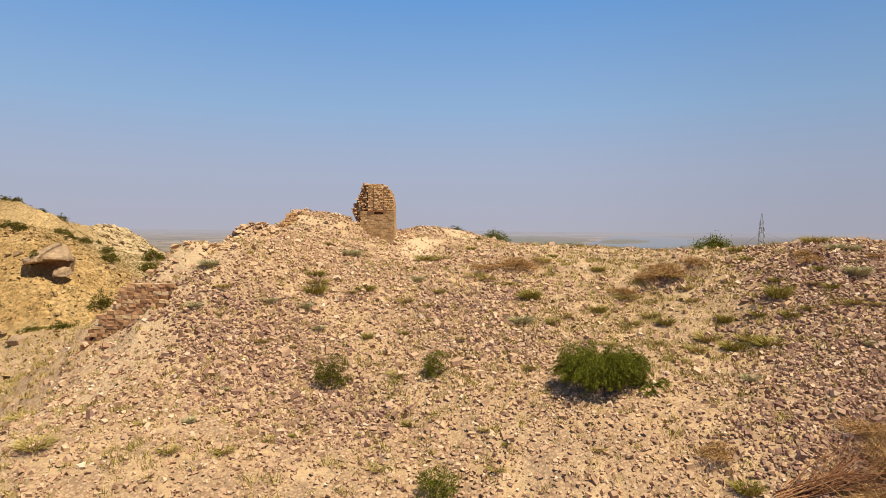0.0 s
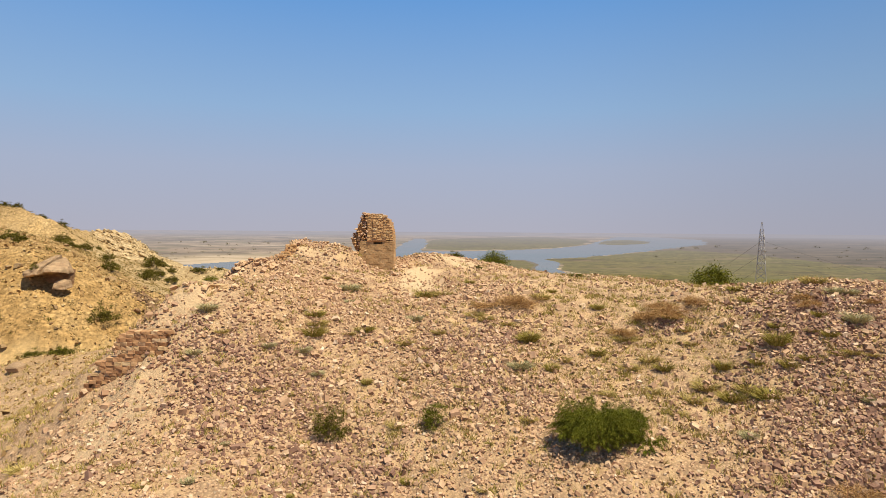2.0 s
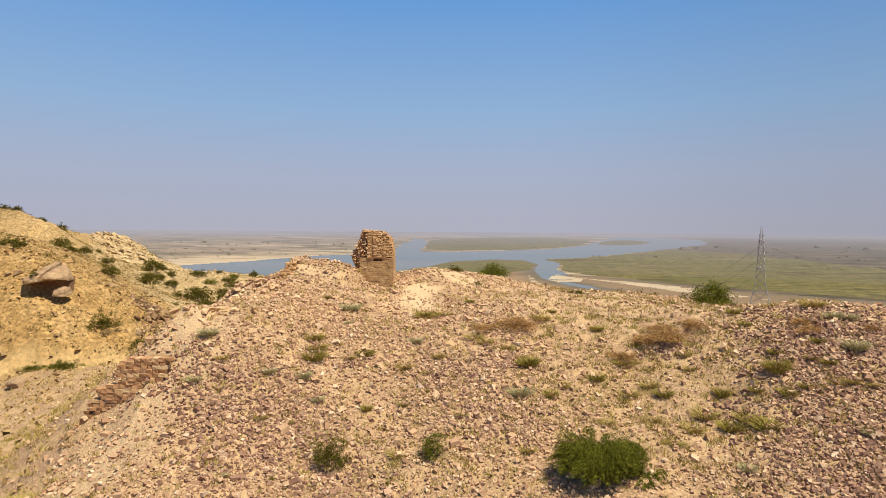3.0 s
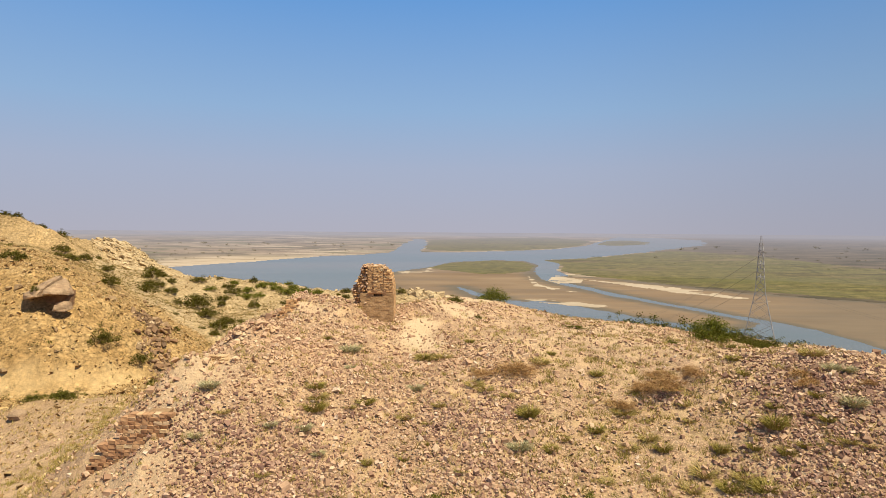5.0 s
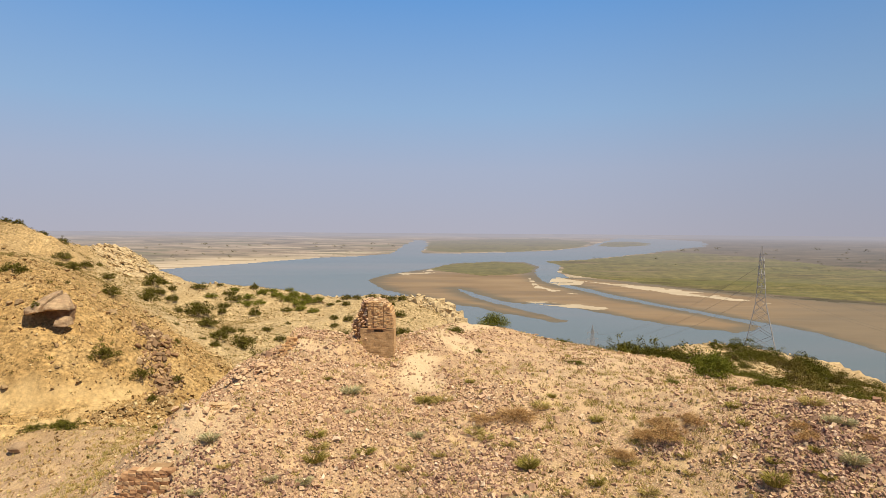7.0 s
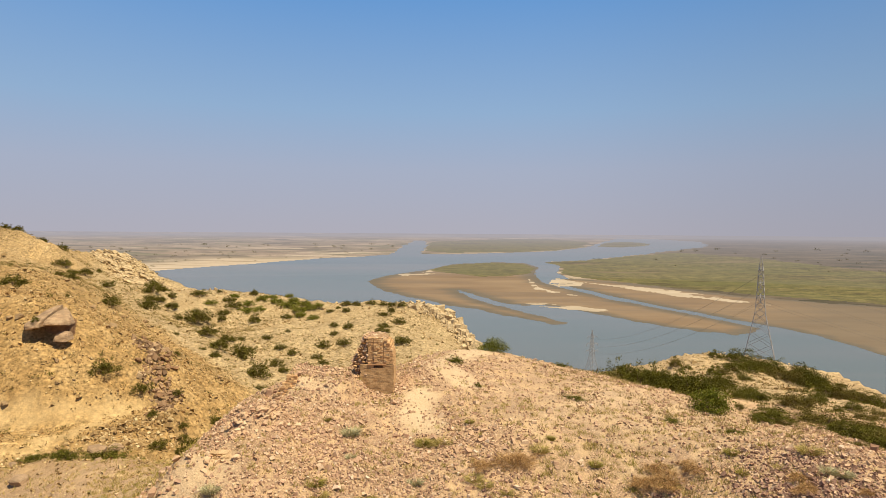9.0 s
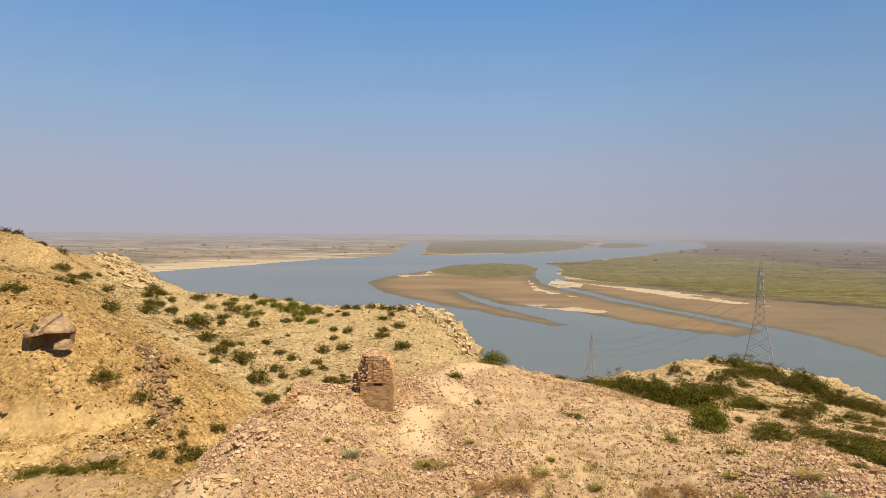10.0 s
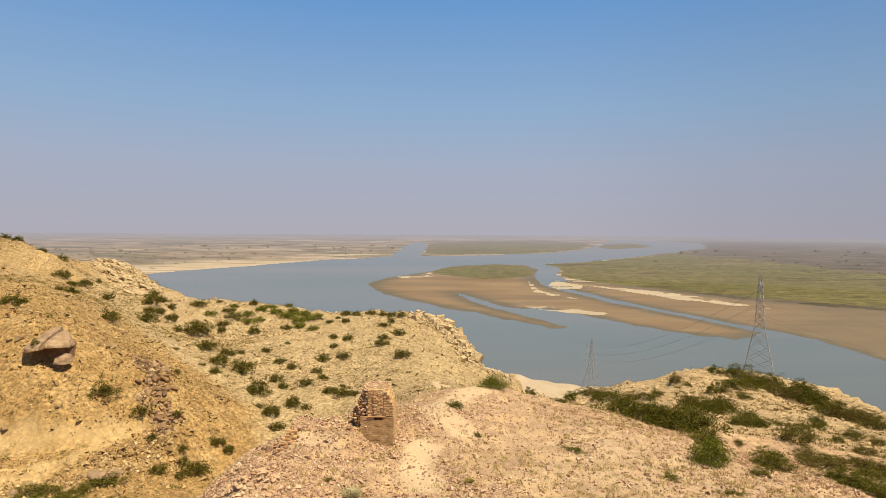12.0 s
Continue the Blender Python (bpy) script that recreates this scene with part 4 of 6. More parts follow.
for cx, cy, top, r, slope in CRAGS:                       # fallen masonry piled on the crest
    heap = tagged(new("masonry_heap"), "heap of pinkish broken building stone on the crest", "ruin", "crest heaps")
    heap.matrix_basis = pose(cx, cy, ground_at(cx, cy))
    for _ in range(26 if cy > 33 else 12):
        a, q, size = rnd.uniform(0, 2 * math.pi), 1.5 * math.sqrt(rnd.random()), rnd.uniform(0.22, 0.5)
        x, y = q * math.cos(a), q * math.sin(a)
        laid(heap, "stone", CRAG_ROCKS, rnd, x, y, ground_at(cx + x, cy + y) - ground_at(cx, cy) + 0.18 * size, size * rnd.uniform(0.9, 1.4), size, size * 0.9, 25, rnd.uniform(0, 360))
LEDGE_ROCKS = [(-78.0, 136.1, 2.6), (-60.2, 111.5, 2.8), (-82.1, 145.7, 2.2), (-71.2, 102.6, 2.2), (-72.7, 102.5, 2.2), (-61.6, 97.2, 1.6), (-64.9, 90.3, 1.8), (-75.7, 144.2, 2.2),
    (-75.1, 154.1, 3.2), (-57.9, 95.8, 0.9), (-59.5, 94.2, 1.6), (-44.6, 121.1, 1.9), (-60.4, 94.5, 1.0), (-92.2, 149.7, 2.8), (-60.0, 109.5, 1.6), (-76.3, 147.3, 1.9), (-71.9, 149.0, 2.2), (-88.8, 146.6, 2.2)]
for x, y, s in LEDGE_ROCKS:                               # ledges in the ochre slope
    boulder(BROWN_ROCKS, rnd, x, y, s * 0.62, "brown rock in the ochre slope", "slope rocks", 15, 0.2, 0.8)
for x, y, s in ((-31.6, 45.8, 2.0), (-27.3, 48.5, 1.2), (-48.9, 86.2, 3.2), (-47.0, 87.6, 2.8), (-56.6, 80.2, 2.0), (-18.8, 47.0, 1.2)):
    boulder(TAN_ROCKS, rnd, x, y, s, "low tan boulder sunk in a grassy edge", "edge boulders", 6, 0.3, 0.6)
for x, y, s in ((-78, 104, 1.6), (-75, 103.5, 1.3), (-80, 103, 1.4)):
    boulder(BROWN_ROCKS, rnd, x, y, s, "brown rock in the ochre slope", "slope rocks", 15, 0.2)


def hewn(points, seed, wear=0.16):
    """A weathered rock: the hull of some corners, its faces cut finer and worn uneven."""
    bm = bmesh.new()
    for p in points:
        bm.verts.new(p)
    bmesh.ops.convex_hull(bm, input=bm.verts[:])
    bmesh.ops.delete(bm, geom=[v for v in bm.verts if not v.link_faces], context="VERTS")
    bmesh.ops.triangulate(bm, faces=bm.faces[:])
    bmesh.ops.subdivide_edges(bm, edges=bm.edges[:], cuts=4, use_grid_fill=True)
    bmesh.ops.smooth_vert(bm, verts=bm.verts[:], factor=0.5, use_axis_x=True, use_axis_y=True, use_axis_z=True)
    for v in bm.verts:
        q = v.co + Vector((seed * 9.1, 0, 0))
        v.co += noise.noise_vector(q * 0.8) * wear + noise.noise_vector(q * 2.4) * wear * 0.5
    return bm


def build_overhang():
    """The great split boulder that juts from the slope over a hollow."""
    root = tagged(new("overhanging_boulder"), "huge split brown boulder jutting over a dark hollow", "boulder")
    root.matrix_basis = pose(-65.0, 99.6, -1.0)
    left = [(-3.5, 0.2, 1.35), (-2.0, -1.7, 0.95), (0.2, -1.8, 1.5), (-3.6, 0.3, 1.8), (-2.1, -1.6, 1.75), (0.2, -1.6, 2.2), (-2.6, 3.5, 3.3), (0.2, 1.2, 3.6), (0.5, 4.5, 4.6), (-1.5, 5.5, 4.3), (-3.0, 4.5, 1.3), (0.6, 4.5, 1.6)]
    right = [(0.5, -1.5, 1.75), (3.3, -1.1, 1.75), (3.5, 0.6, 1.6), (0.5, -1.3, 2.4), (3.1, -0.9, 2.15), (3.4, 1.0, 2.4), (0.7, 2.0, 3.6), (2.6, 3.0, 3.2), (0.9, 4.5, 4.3), (0.8, 4.5, 1.6), (3.2, 3.5, 1.3)]
    part("slab", hewn(left, 1), TAN_ROCK, root)
    part("broken_slab", hewn(right, 2), TAN_ROCK, root)
    part("back_wall", hewn([(-3.2, 1.9, -1.2), (3.3, 1.5, -1.2), (-3.0, 2.3, 2.0), (3.1, 2.2, 2.0), (-3.0, 4.0, -1.0), (3.0, 4.0, -1.0), (-3.0, 4.0, 2.2), (3.0, 4.0, 2.2)], 3, 0.3), RED_ROCK, root, "dark red-brown rock in the hollow")
    part("fallen_block", hewn([(1.9, -1.0, -1.0), (4.2, -0.6, -1.0), (2.2, 1.0, -0.8), (4.3, 1.2, -0.8), (2.3, -0.6, 0.3), (3.9, -0.2, 0.35), (2.5, 0.9, 0.6), (4.0, 1.1, 0.5)], 4), TAN_ROCK, root)


build_overhang()

# ---------------------------------------------------------------- power line


def bar(parent, name, a, b, wide):
    a, b = Vector(a), Vector(b)
    bm = bmesh.new()
    bmesh.ops.create_cube(bm, size=1.0)
    turn = (b - a).to_track_quat("Z", "Y").to_matrix().to_4x4()
    bmesh.ops.transform(bm, matrix=Matrix.Translation((a + b) / 2) @ turn @ Matrix.Diagonal((wide, wide, (b - a).length, 1)), verts=bm.verts)
    return part(name, bm, STEEL, parent)


ARMS = ((0.60, 3.6), (0.73, 3.3), (0.86, 3.0))


def build_pylon(tall):
    """A four-legged lattice pylon with three pairs of cross-arms."""
    root = new("pylon")
    half = lambda u: np.interp(u, [0, 0.45, 0.9, 1], [0.135, 0.045, 0.02, 0.004]) * tall
    corner = lambda u, i: (half(u) * (1, -1, -1, 1)[i], half(u) * (1, 1, -1, -1)[i], u * tall)
    for i in range(4):
        bar(root, "leg", corner(0, i), corner(0.45, i), 0.12)
        bar(root, "leg", corner(0.45, i), corner(1, i), 0.10)
    steps = [0, 0.14, 0.26, 0.36, 0.45, 0.52, 0.60, 0.665, 0.73, 0.795, 0.86, 0.93]
    for lo, hi in zip(steps, steps[1:]):
        for i in range(4):
            j = (i + 1) % 4
            bar(root, "brace", corner(lo, i), corner(hi, j), 0.075)
            bar(root, "brace", corner(lo, j), corner(hi, i), 0.075)
            if lo > 0.4 or lo == 0.26:
                bar(root, "strut", corner(hi, i), corner(hi, j), 0.055)
    for u, reach in ARMS:
        for side in (-1, 1):
            tip = (side * reach, 0, u * tall + 0.25)
            for i in (0, 1, 2, 3):
                c = corner(u, i)
                if c[0] * side > 0:
                    bar(root, "cross_arm", c, tip, 0.09)
            bar(root, "cross_arm", (side * half(u), 0, u * tall + 1.1), tip, 0.07)
            bar(root, "insulator", tip, (tip[0], 0, tip[2] - 1.3), 0.13)
    return tagged(root, "tall grey steel lattice pylon with cross-arms", "pylon", "pylons")


PYLONS = [((80.6, 155.0), 26.6, 62.0), ((76.5, 311.0), 26.6, 20.0)]
first = build_pylon(26.6)
feet = []
for i, ((x, y), tall, turn) in enumerate(PYLONS):
    at = pose(x, y, ground_at(x, y) - 0.15, 0, 0, turn)
    feet.append(at)
    if i:
        copy_thing(first, at)
    else:
        first.matrix_basis = at
far_end = pose(330, 120, -62, 0, 0, 62.0)
for u, reach in ARMS:
    for side in (-1, 1):
        tip = Vector((side * reach, 0, u * 26.6 - 1.05))
        for a, b, sag in ((feet[1] @ tip, feet[0] @ tip, 5.0), (feet[0] @ tip, far_end @ tip, 9.0)):
            curve = bpy.data.curves.new("power_cable", "CURVE")
            curve.dimensions, curve.bevel_depth, curve.bevel_resolution = "3D", 0.016, 1
            line = curve.splines.new("POLY")
            line.points.add(24)
            for k in range(25):
                s = k / 24
                p = a.lerp(b, s)
                line.points[k].co = (p.x, p.y, p.z - 4 * sag * s * (1 - s), 1)
            curve.materials.append(CABLE)
            tagged(new("power_cable", curve), "thin dark sagging power cable between pylons", "cable", "power cables")

# ---------------------------------------------------------------- shrubs


def leaf_cloud(rnd, clumps, leaves, spread, size, droop=0.0, dome=0.62, ragged=0.3, narrow=0.21):
    """Leaf triangles in clumps over a ragged dome one metre wide."""
    g = np.random.default_rng(rnd.randrange(1 << 30))
    a = g.uniform(0, 2 * np.pi, clumps)
    el = np.arcsin(g.uniform(-0.05, 1.0, clumps))
    r = 0.5 * g.uniform(0.45, 1.0, clumps) * (1 + ragged * np.sin(2 * a + g.uniform(0, 6)) * g.uniform(0.3, 1, clumps) + ragged * 0.6 * np.sin(5 * a + g.uniform(0, 6)))
    centre = np.stack([r * np.cos(a) * np.cos(el), r * np.sin(a) * np.cos(el), 0.05 + r * 2 * dome * np.sin(el) * 0.8 + 0.04], 1)
    c = np.repeat(centre, leaves // clumps, 0)
    n = len(c)
    p = c + g.normal(0, spread, (n, 3)) * (1, 1, 0.7)
    p[:, 2] = np.abs(p[:, 2])
    out = p - np.array([0, 0, 0.12])
    out /= np.linalg.norm(out, axis=1, keepdims=True)
    along = out * 0.7 + g.normal(0, 0.6, (n, 3)) + np.array([0, 0, -droop])
    along /= np.linalg.norm(along, axis=1, keepdims=True)
    across = np.cross(along, g.normal(0, 1, (n, 3)))
    across /= np.linalg.norm(across, axis=1, keepdims=True)
    ln = size * g.uniform(0.6, 1.5, (n, 1))
    v = np.stack([p - across * ln * narrow, p + across * ln * narrow, p + along * ln], 1)
    v[:, :, 2] = np.maximum(v[:, :, 2], 0.0)
    return v.reshape(-1, 3), np.arange(n * 3).reshape(-1, 3)


def stem_bm(rnd, count, reach, thick):
    """Bent stems that fan out from the foot."""
    bm = bmesh.new()
    for _ in range(count):
        a, lean = rnd.uniform(0, 2 * math.pi), rnd.uniform(0.2, 1.0)
        p, d = Vector((0, 0, -0.04)), Vector((math.cos(a) * lean, math.sin(a) * lean, 1.0)).normalized()
        ring = None
        for k in range(5):
            t = thick * (1 - k / 5.2)
            side = d.cross(Vector((0.3, 0.2, 1))).normalized()
            up = d.cross(side).normalized()
            now = [bm.verts.new(p + (side * math.cos(q) + up * math.sin(q)) * t) for q in (0, 2.09, 4.19)]
            if ring:
                for i in range(3):
                    bm.faces.new((ring[i], ring[(i + 1) % 3], now[(i + 1) % 3], now[i]))
            ring = now
            p = p + d * reach / 4
            d = (d + Vector([rnd.gauss(0, 0.22) for _ in range(3)])).normalized()
    return bm


def shrub_kind(seed, clumps, leaves, spread, size, leaf, label, category="shrub", droop=0.0, dome=0.62, stems=7, ragged=0.3, name="shrub", stem_mat=None, thick=0.018, narrow=0.21):
    rnd = random.Random(seed)
    root = tagged(new(name), label, category)
    part("stem", stem_bm(rnd, stems, 0.42, thick), stem_mat or WOOD, root)
    v, f = leaf_cloud(rnd, clumps, leaves, spread, size, droop, dome, ragged, narrow)
    crown = new("crown", array_mesh("crown", v, f, leaf))
    crown.parent = root
    return root


def plant(kinds, rows, group, seed, tall=(0.8, 1.15), sink=0.03, label=""):
    """Copies of some shrubs at places x, y with their widths; the first place takes the shrub itself."""
    rnd = random.Random(seed)
    for x, y, w in rows:
        src = rnd.choice(kinds)
        m = pose(x, y, ground_at(x, y) - sink * w, 0, 0, rnd.uniform(0, 360)) @ Matrix.Diagonal((w, w * rnd.uniform(0.85, 1.1), w * rnd.uniform(*tall), 1))
        if src.get("set_down"):
            ob = copy_thing(src, m @ Matrix.Diagonal([1 / v for v in src.scale] + [1]))
        else:
            src.matrix_basis = m
            src["set_down"] = 1
            ob = src
        tagged(ob, label, group=group)


FAR = [shrub_kind(200 + s, 66, 2200, 0.055, 0.036, FAR_LEAF, "low dark green desert shrub on dry ground", dome=0.5, narrow=0.5) for s in range(6)]

# places and widths: x, y, width
HILL_SHRUBS = [(-84.0, 119.0, 6.0), (-171.5, 239.5, 4.2), (-162.0, 233.0, 4.6), (-150.4, 229.2, 4.6), (-141.0, 226.0, 5.0), (-133.9, 214.8, 6.0), (-125.0, 213.5, 5.5), (-123.7, 203.2, 4.6), (-105.0, 191.1, 4.0), (-130.0, 230.3, 2.9), (-100.8, 165.6,
    4.4), (-98.5, 156.8, 2.3), (-82.9, 151.5, 5.3), (-55.1, 99.5, 4.1), (-49.9, 100.8, 3.2), (-71.0, 115.3, 1.2), (-53.9, 123.4, 1.4), (-66.4, 151.9, 1.7), (-45.4,
    95.6, 2.2), (-41.9, 98.1, 2.3), (-42.5, 90.9, 3.2), (-41.4, 96.8, 2.5), (-36.7, 104.5, 2.4), (-39.2, 105.7, 3.0), (-38.4, 95.7, 4.4), (-40.0, 92.5, 2.2), (-46.2,
    105.8, 2.1), (-51.7, 109.6, 1.6)]
EDGE_SHRUBS = [(-33.2, 49.8, 2.1), (-30.4, 49.6, 2.3), (-26.9, 50.2, 2.6), (-24.6, 49.6, 1.5), (-31.6, 50.4, 1.8), (-25.6, 50.4, 2.0)]
HEDGE = [(-91.1, 228.0, 6.3), (-83.9, 220.1, 5.5), (-75.6, 220.9, 6.0), (-70.7, 220.2, 5.9), (-67.3, 224.0, 4.9), (-72.3, 226.8, 5.0), (-79.7, 226.8, 5.6), (-79.8,
    233.2, 4.6), (-69.4, 234.6, 5.7), (-63.8, 233.7, 5.6), (-59.0, 231.8, 6.7), (-53.9, 228.4, 6.5), (-50.4, 231.6, 5.5), (-47.5, 233.1, 5.0), (-58.1, 237.2, 5.7),
    (-53.7, 236.6, 5.6), (-56.0, 218.3, 4.2), (-46.5, 218.5, 4.2), (-52.0, 222.4, 5.3), (-63.3, 251.0, 4.8), (-53.6, 241.1, 2.3), (-68.4, 242.6, 4.7), (-75.3, 243.1,
    4.7)]
PLATEAU_SHRUBS = [(-98.7, 207.5, 6.4), (-94.5, 203.6, 4.7), (-87.3, 180.2, 5.6), (-90.2, 203.4, 4.6), (-94.0, 211.6, 3.4), (-95.8, 199.6, 5.1), (-99.1, 215.8, 3.8),
    (-117.1, 247.5, 3.8), (-86.4, 198.9, 3.2), (-81.7, 202.0, 8.1), (-64.0, 166.0, 5.4), (-85.0, 209.1, 3.1), (-57.3, 145.8, 2.1), (-55.5, 152.1, 4.9), (-52.4,
    140.6, 2.8), (-49.2, 150.0, 6.3), (-77.0, 213.7, 4.2), (-75.8, 208.9, 3.6), (-64.3, 209.1, 4.3), (-85.9, 234.8, 2.5), (-52.6, 181.9, 3.1), (-48.8, 192.0, 1.7),
    (-45.7, 171.2, 3.2), (-41.5, 167.9, 2.8), (-40.5, 147.3, 4.0), (-37.1, 142.0, 2.4), (-32.6, 145.3, 3.4), (-31.4, 128.2, 3.8), (-34.4, 122.0, 3.9), (-37.2, 123.8,
    1.8), (-33.9, 164.9, 3.0), (-30.2, 153.5, 3.0), (-34.5, 175.7, 3.8), (-33.4, 187.6, 2.7), (-36.0, 202.2, 3.1), (-31.0, 200.1, 3.6), (-28.8, 177.0, 4.0), (-25.5,
    138.0, 3.9), (-21.8, 134.8, 3.6), (-23.5, 143.1, 1.9), (-19.3, 134.4, 2.1), (-36.4, 227.8, 3.4), (-40.3, 235.4, 2.8), (-38.5, 244.5, 4.0), (-33.9, 239.7, 3.6),
    (-28.2, 240.7, 3.9), (-23.4, 239.5, 3.6), (-19.8, 236.1, 3.5), (-16.0, 236.1, 3.5), (-21.5, 222.5, 3.7), (-15.4, 213.4, 4.2), (-19.0, 227.1, 3.2), (-19.6, 201.5,
    3.6), (-18.8, 188.9, 4.4), (-11.6, 172.2, 4.9), (-12.7, 143.0, 1.5), (-42.0, 226.6, 2.7), (-28.5, 127.2, 2.2), (-32.0, 117.3, 2.9), (-58.1, 167.7, 2.5), (-59.6,
    166.5, 2.9), (-58.0, 175.5, 2.2), (-53.2, 122.0, 1.6), (-40.8, 133.8, 5.3)]
CREST_SHRUBS = [(42.3, 295.0, 9.7), (1.0, 49.6, 1.7), (12.0, 62.2, 1.7), (2.5, 44.1, 0.85)]
RIGHT_SHRUBS = [(28.7, 136.7, 3.7), (39.6, 97.9, 5.7), (46.7, 101.3, 6.5), (45.3, 106.3, 5.7), (43.4, 97.8, 4.8), (44.1, 124.9, 3.5), (52.6, 137.4, 4.6),
    (53.6, 133.2, 2.5), (67.1, 149.8, 4.3), (71.3, 150.5, 2.9), (59.2, 128.5, 4.4), (55.9, 125.9, 3.7), (64.6, 135.1, 7.3), (71.0, 140.6, 7.0),
    (75.6, 147.3, 6.6), (76.2, 143.7, 7.2), (76.0, 135.5, 8.3), (81.2, 137.2, 9.2), (83.0, 134.2, 8.4), (79.6, 125.3, 7.9), (80.4, 121.6, 7.1),
    (42.5, 85.0, 4.7), (44.1, 84.7, 3.4), (60.7, 122.5, 3.6), (40.3, 83.6, 2.5), (49.1, 88.4, 2.7), (37.1, 63.9, 5.0), (52.7, 86.6, 4.1), (58.1, 94.1, 3.9),
    (54.3, 80.6, 3.5), (84.1, 120.8, 6.6), (80.1, 110.9, 5.5), (42.0, 59.8, 4.3), (42.8, 59.5, 2.6), (91.0, 131.6, 5.0), (86.3, 145.8, 4.5), (41.4, 60.9, 2.0),
    (49.9, 76.6, 2.5)]
LEE_CLUMP = [(19.4, 66.4, 3.4), (20.6, 64.2, 3.9), (22.6, 63.6, 3.9), (23.5, 62.2, 3.9), (25.5, 61.9, 4.5)]
FAR_BANK_SHRUBS = [(72.3, 147.6, 7.0), (79.6, 146.4, 7.0), (84.3, 140.8, 6.8), (85.8, 135.8, 6.3), (86.0, 127.0, 5.9), (46.4, 79.6, 2.9), (45.0, 65.1, 3.0), (46.6, 92.0, 4.3), (47.1, 104.1, 4.3), (45.8, 112.6, 5.5),
    (27.7, 51.6, 2.4), (34.1, 97.9, 4.0), (35.2, 119.9, 5.0), (56.5, 78.9, 2.9), (33.4, 141.5, 5.0), (35.8, 138.0, 5.5), (37.4, 132.5, 5.0), (38.8, 125.1, 4.5), (31.0, 143.0, 3.6), (34.5, 134.5, 4.0), (41.8, 123.8, 4.2)]
LEE_SHRUBS = [(23.7, 56.0, 3.0), (24.9, 57.0, 3.4), (31.6, 51.1, 4.1), (36.5, 61.0, 3.2), (38.6, 60.1, 3.2), (26.3, 49.1, 3.8), (21.3, 41.2, 1.5), (26.7, 47.9, 1.7),
    (30.4, 45.6, 3.0), (31.7, 45.3, 3.5), (31.1, 43.4, 2.7), (29.7, 46.4, 2.2), (29.6, 61.0, 1.5), (36.9, 53.2, 2.6), (36.2, 50.3, 2.8), (23.5, 34.8, 1.5)]
LOW_OLIVE = [(14.2, 38.7, 1.9), (9.1, 42.4, 1.5), (16.8, 35.5, 1.3)]
ROAD_SHRUBS = [(-52.7, 79.7, 5.0), (-47.2, 84.5, 5.6), (-47.8, 80.5, 3.6), (-55.1, 79.1, 3.1)]
NEAR_SHRUBS = [(5.4, 21.3, 3.4), (-4.4, 24.1, 1.4), (-0.3, 23.8, 1.1), (-0.2, 17.9, 1.1)]
GREEN_TUFTS = [(8.4, 17.3, 0.96), (4.1, 29.3, 1.1), (-6.1, 29.3, 1.4), (-1.1, 35.0, 1.0), (1.6, 37.2, 0.68), (-6.9, 36.7, 0.61), (14.1, 26.3, 1.2), (-1.7, 27.2,
    0.55), (-0.8, 27.8, 0.46), (-1.2, 21.4, 0.53), (4.7, 26.9, 0.85), (-3.3, 27.1, 0.6), (13.9, 25.0, 0.79), (13.0, 25.8, 0.69), (14.6, 25.1, 0.69), (-5.0, 20.5,
    0.32), (7.7, 30.9, 0.41), (14.6, 30.1, 0.73), (6.2, 35.3, 0.65), (14.6, 27.3, 0.73), (-6.3, 22.9, 0.31), (2.0, 19.6, 0.34), (1.7, 22.5, 0.34)]
SAGE_TUFTS = [(-6.3, 28.1, 0.79), (-8.3, 20.4, 0.5), (3.4, 27.2, 1.1), (17.4, 26.3, 1.2), (18.0, 28.8, 0.93), (18.5, 28.5, 0.99), (10.6, 21.6, 0.62), (-5.5, 27.3,
    0.66), (-10.5, 26.3, 0.67), (-7.7, 27.6, 0.68), (15.0, 22.0, 0.54), (-7.9, 22.7, 0.4), (-5.0, 33.4, 0.61)]
STRAW_TUFTS = [(-1.8, 24.3, 0.95), (1.6, 31.6, 1.2), (8.8, 29.9, 1.4), (11.3, 30.7, 1.2), (-7.5, 25.6, 0.83), (-6.4, 25.9, 0.74), (-12.1, 18.5, 1.3), (-16.0, 23.7,
    1.3), (-4.5, 29.9, 0.83), (-6.7, 19.1, 0.77), (-5.7, 20.1, 0.71), (-2.7, 20.9, 0.6), (1.4, 20.5, 0.7), (3.3, 23.7, 0.79), (5.4, 27.9, 1.0), (10.7, 25.3, 1.3),
    (12.1, 24.6, 1.3), (8.8, 23.4, 0.92), (9.3, 28.0, 1.1), (-8.2, 18.6, 0.77), (1.6, 18.8, 0.73), (-2.0, 19.2, 0.74), (4.7, 18.9, 0.55), (-9.6, 19.9, 0.62), (0.8,
    25.9, 0.71), (-0.7, 29.2, 0.69)]
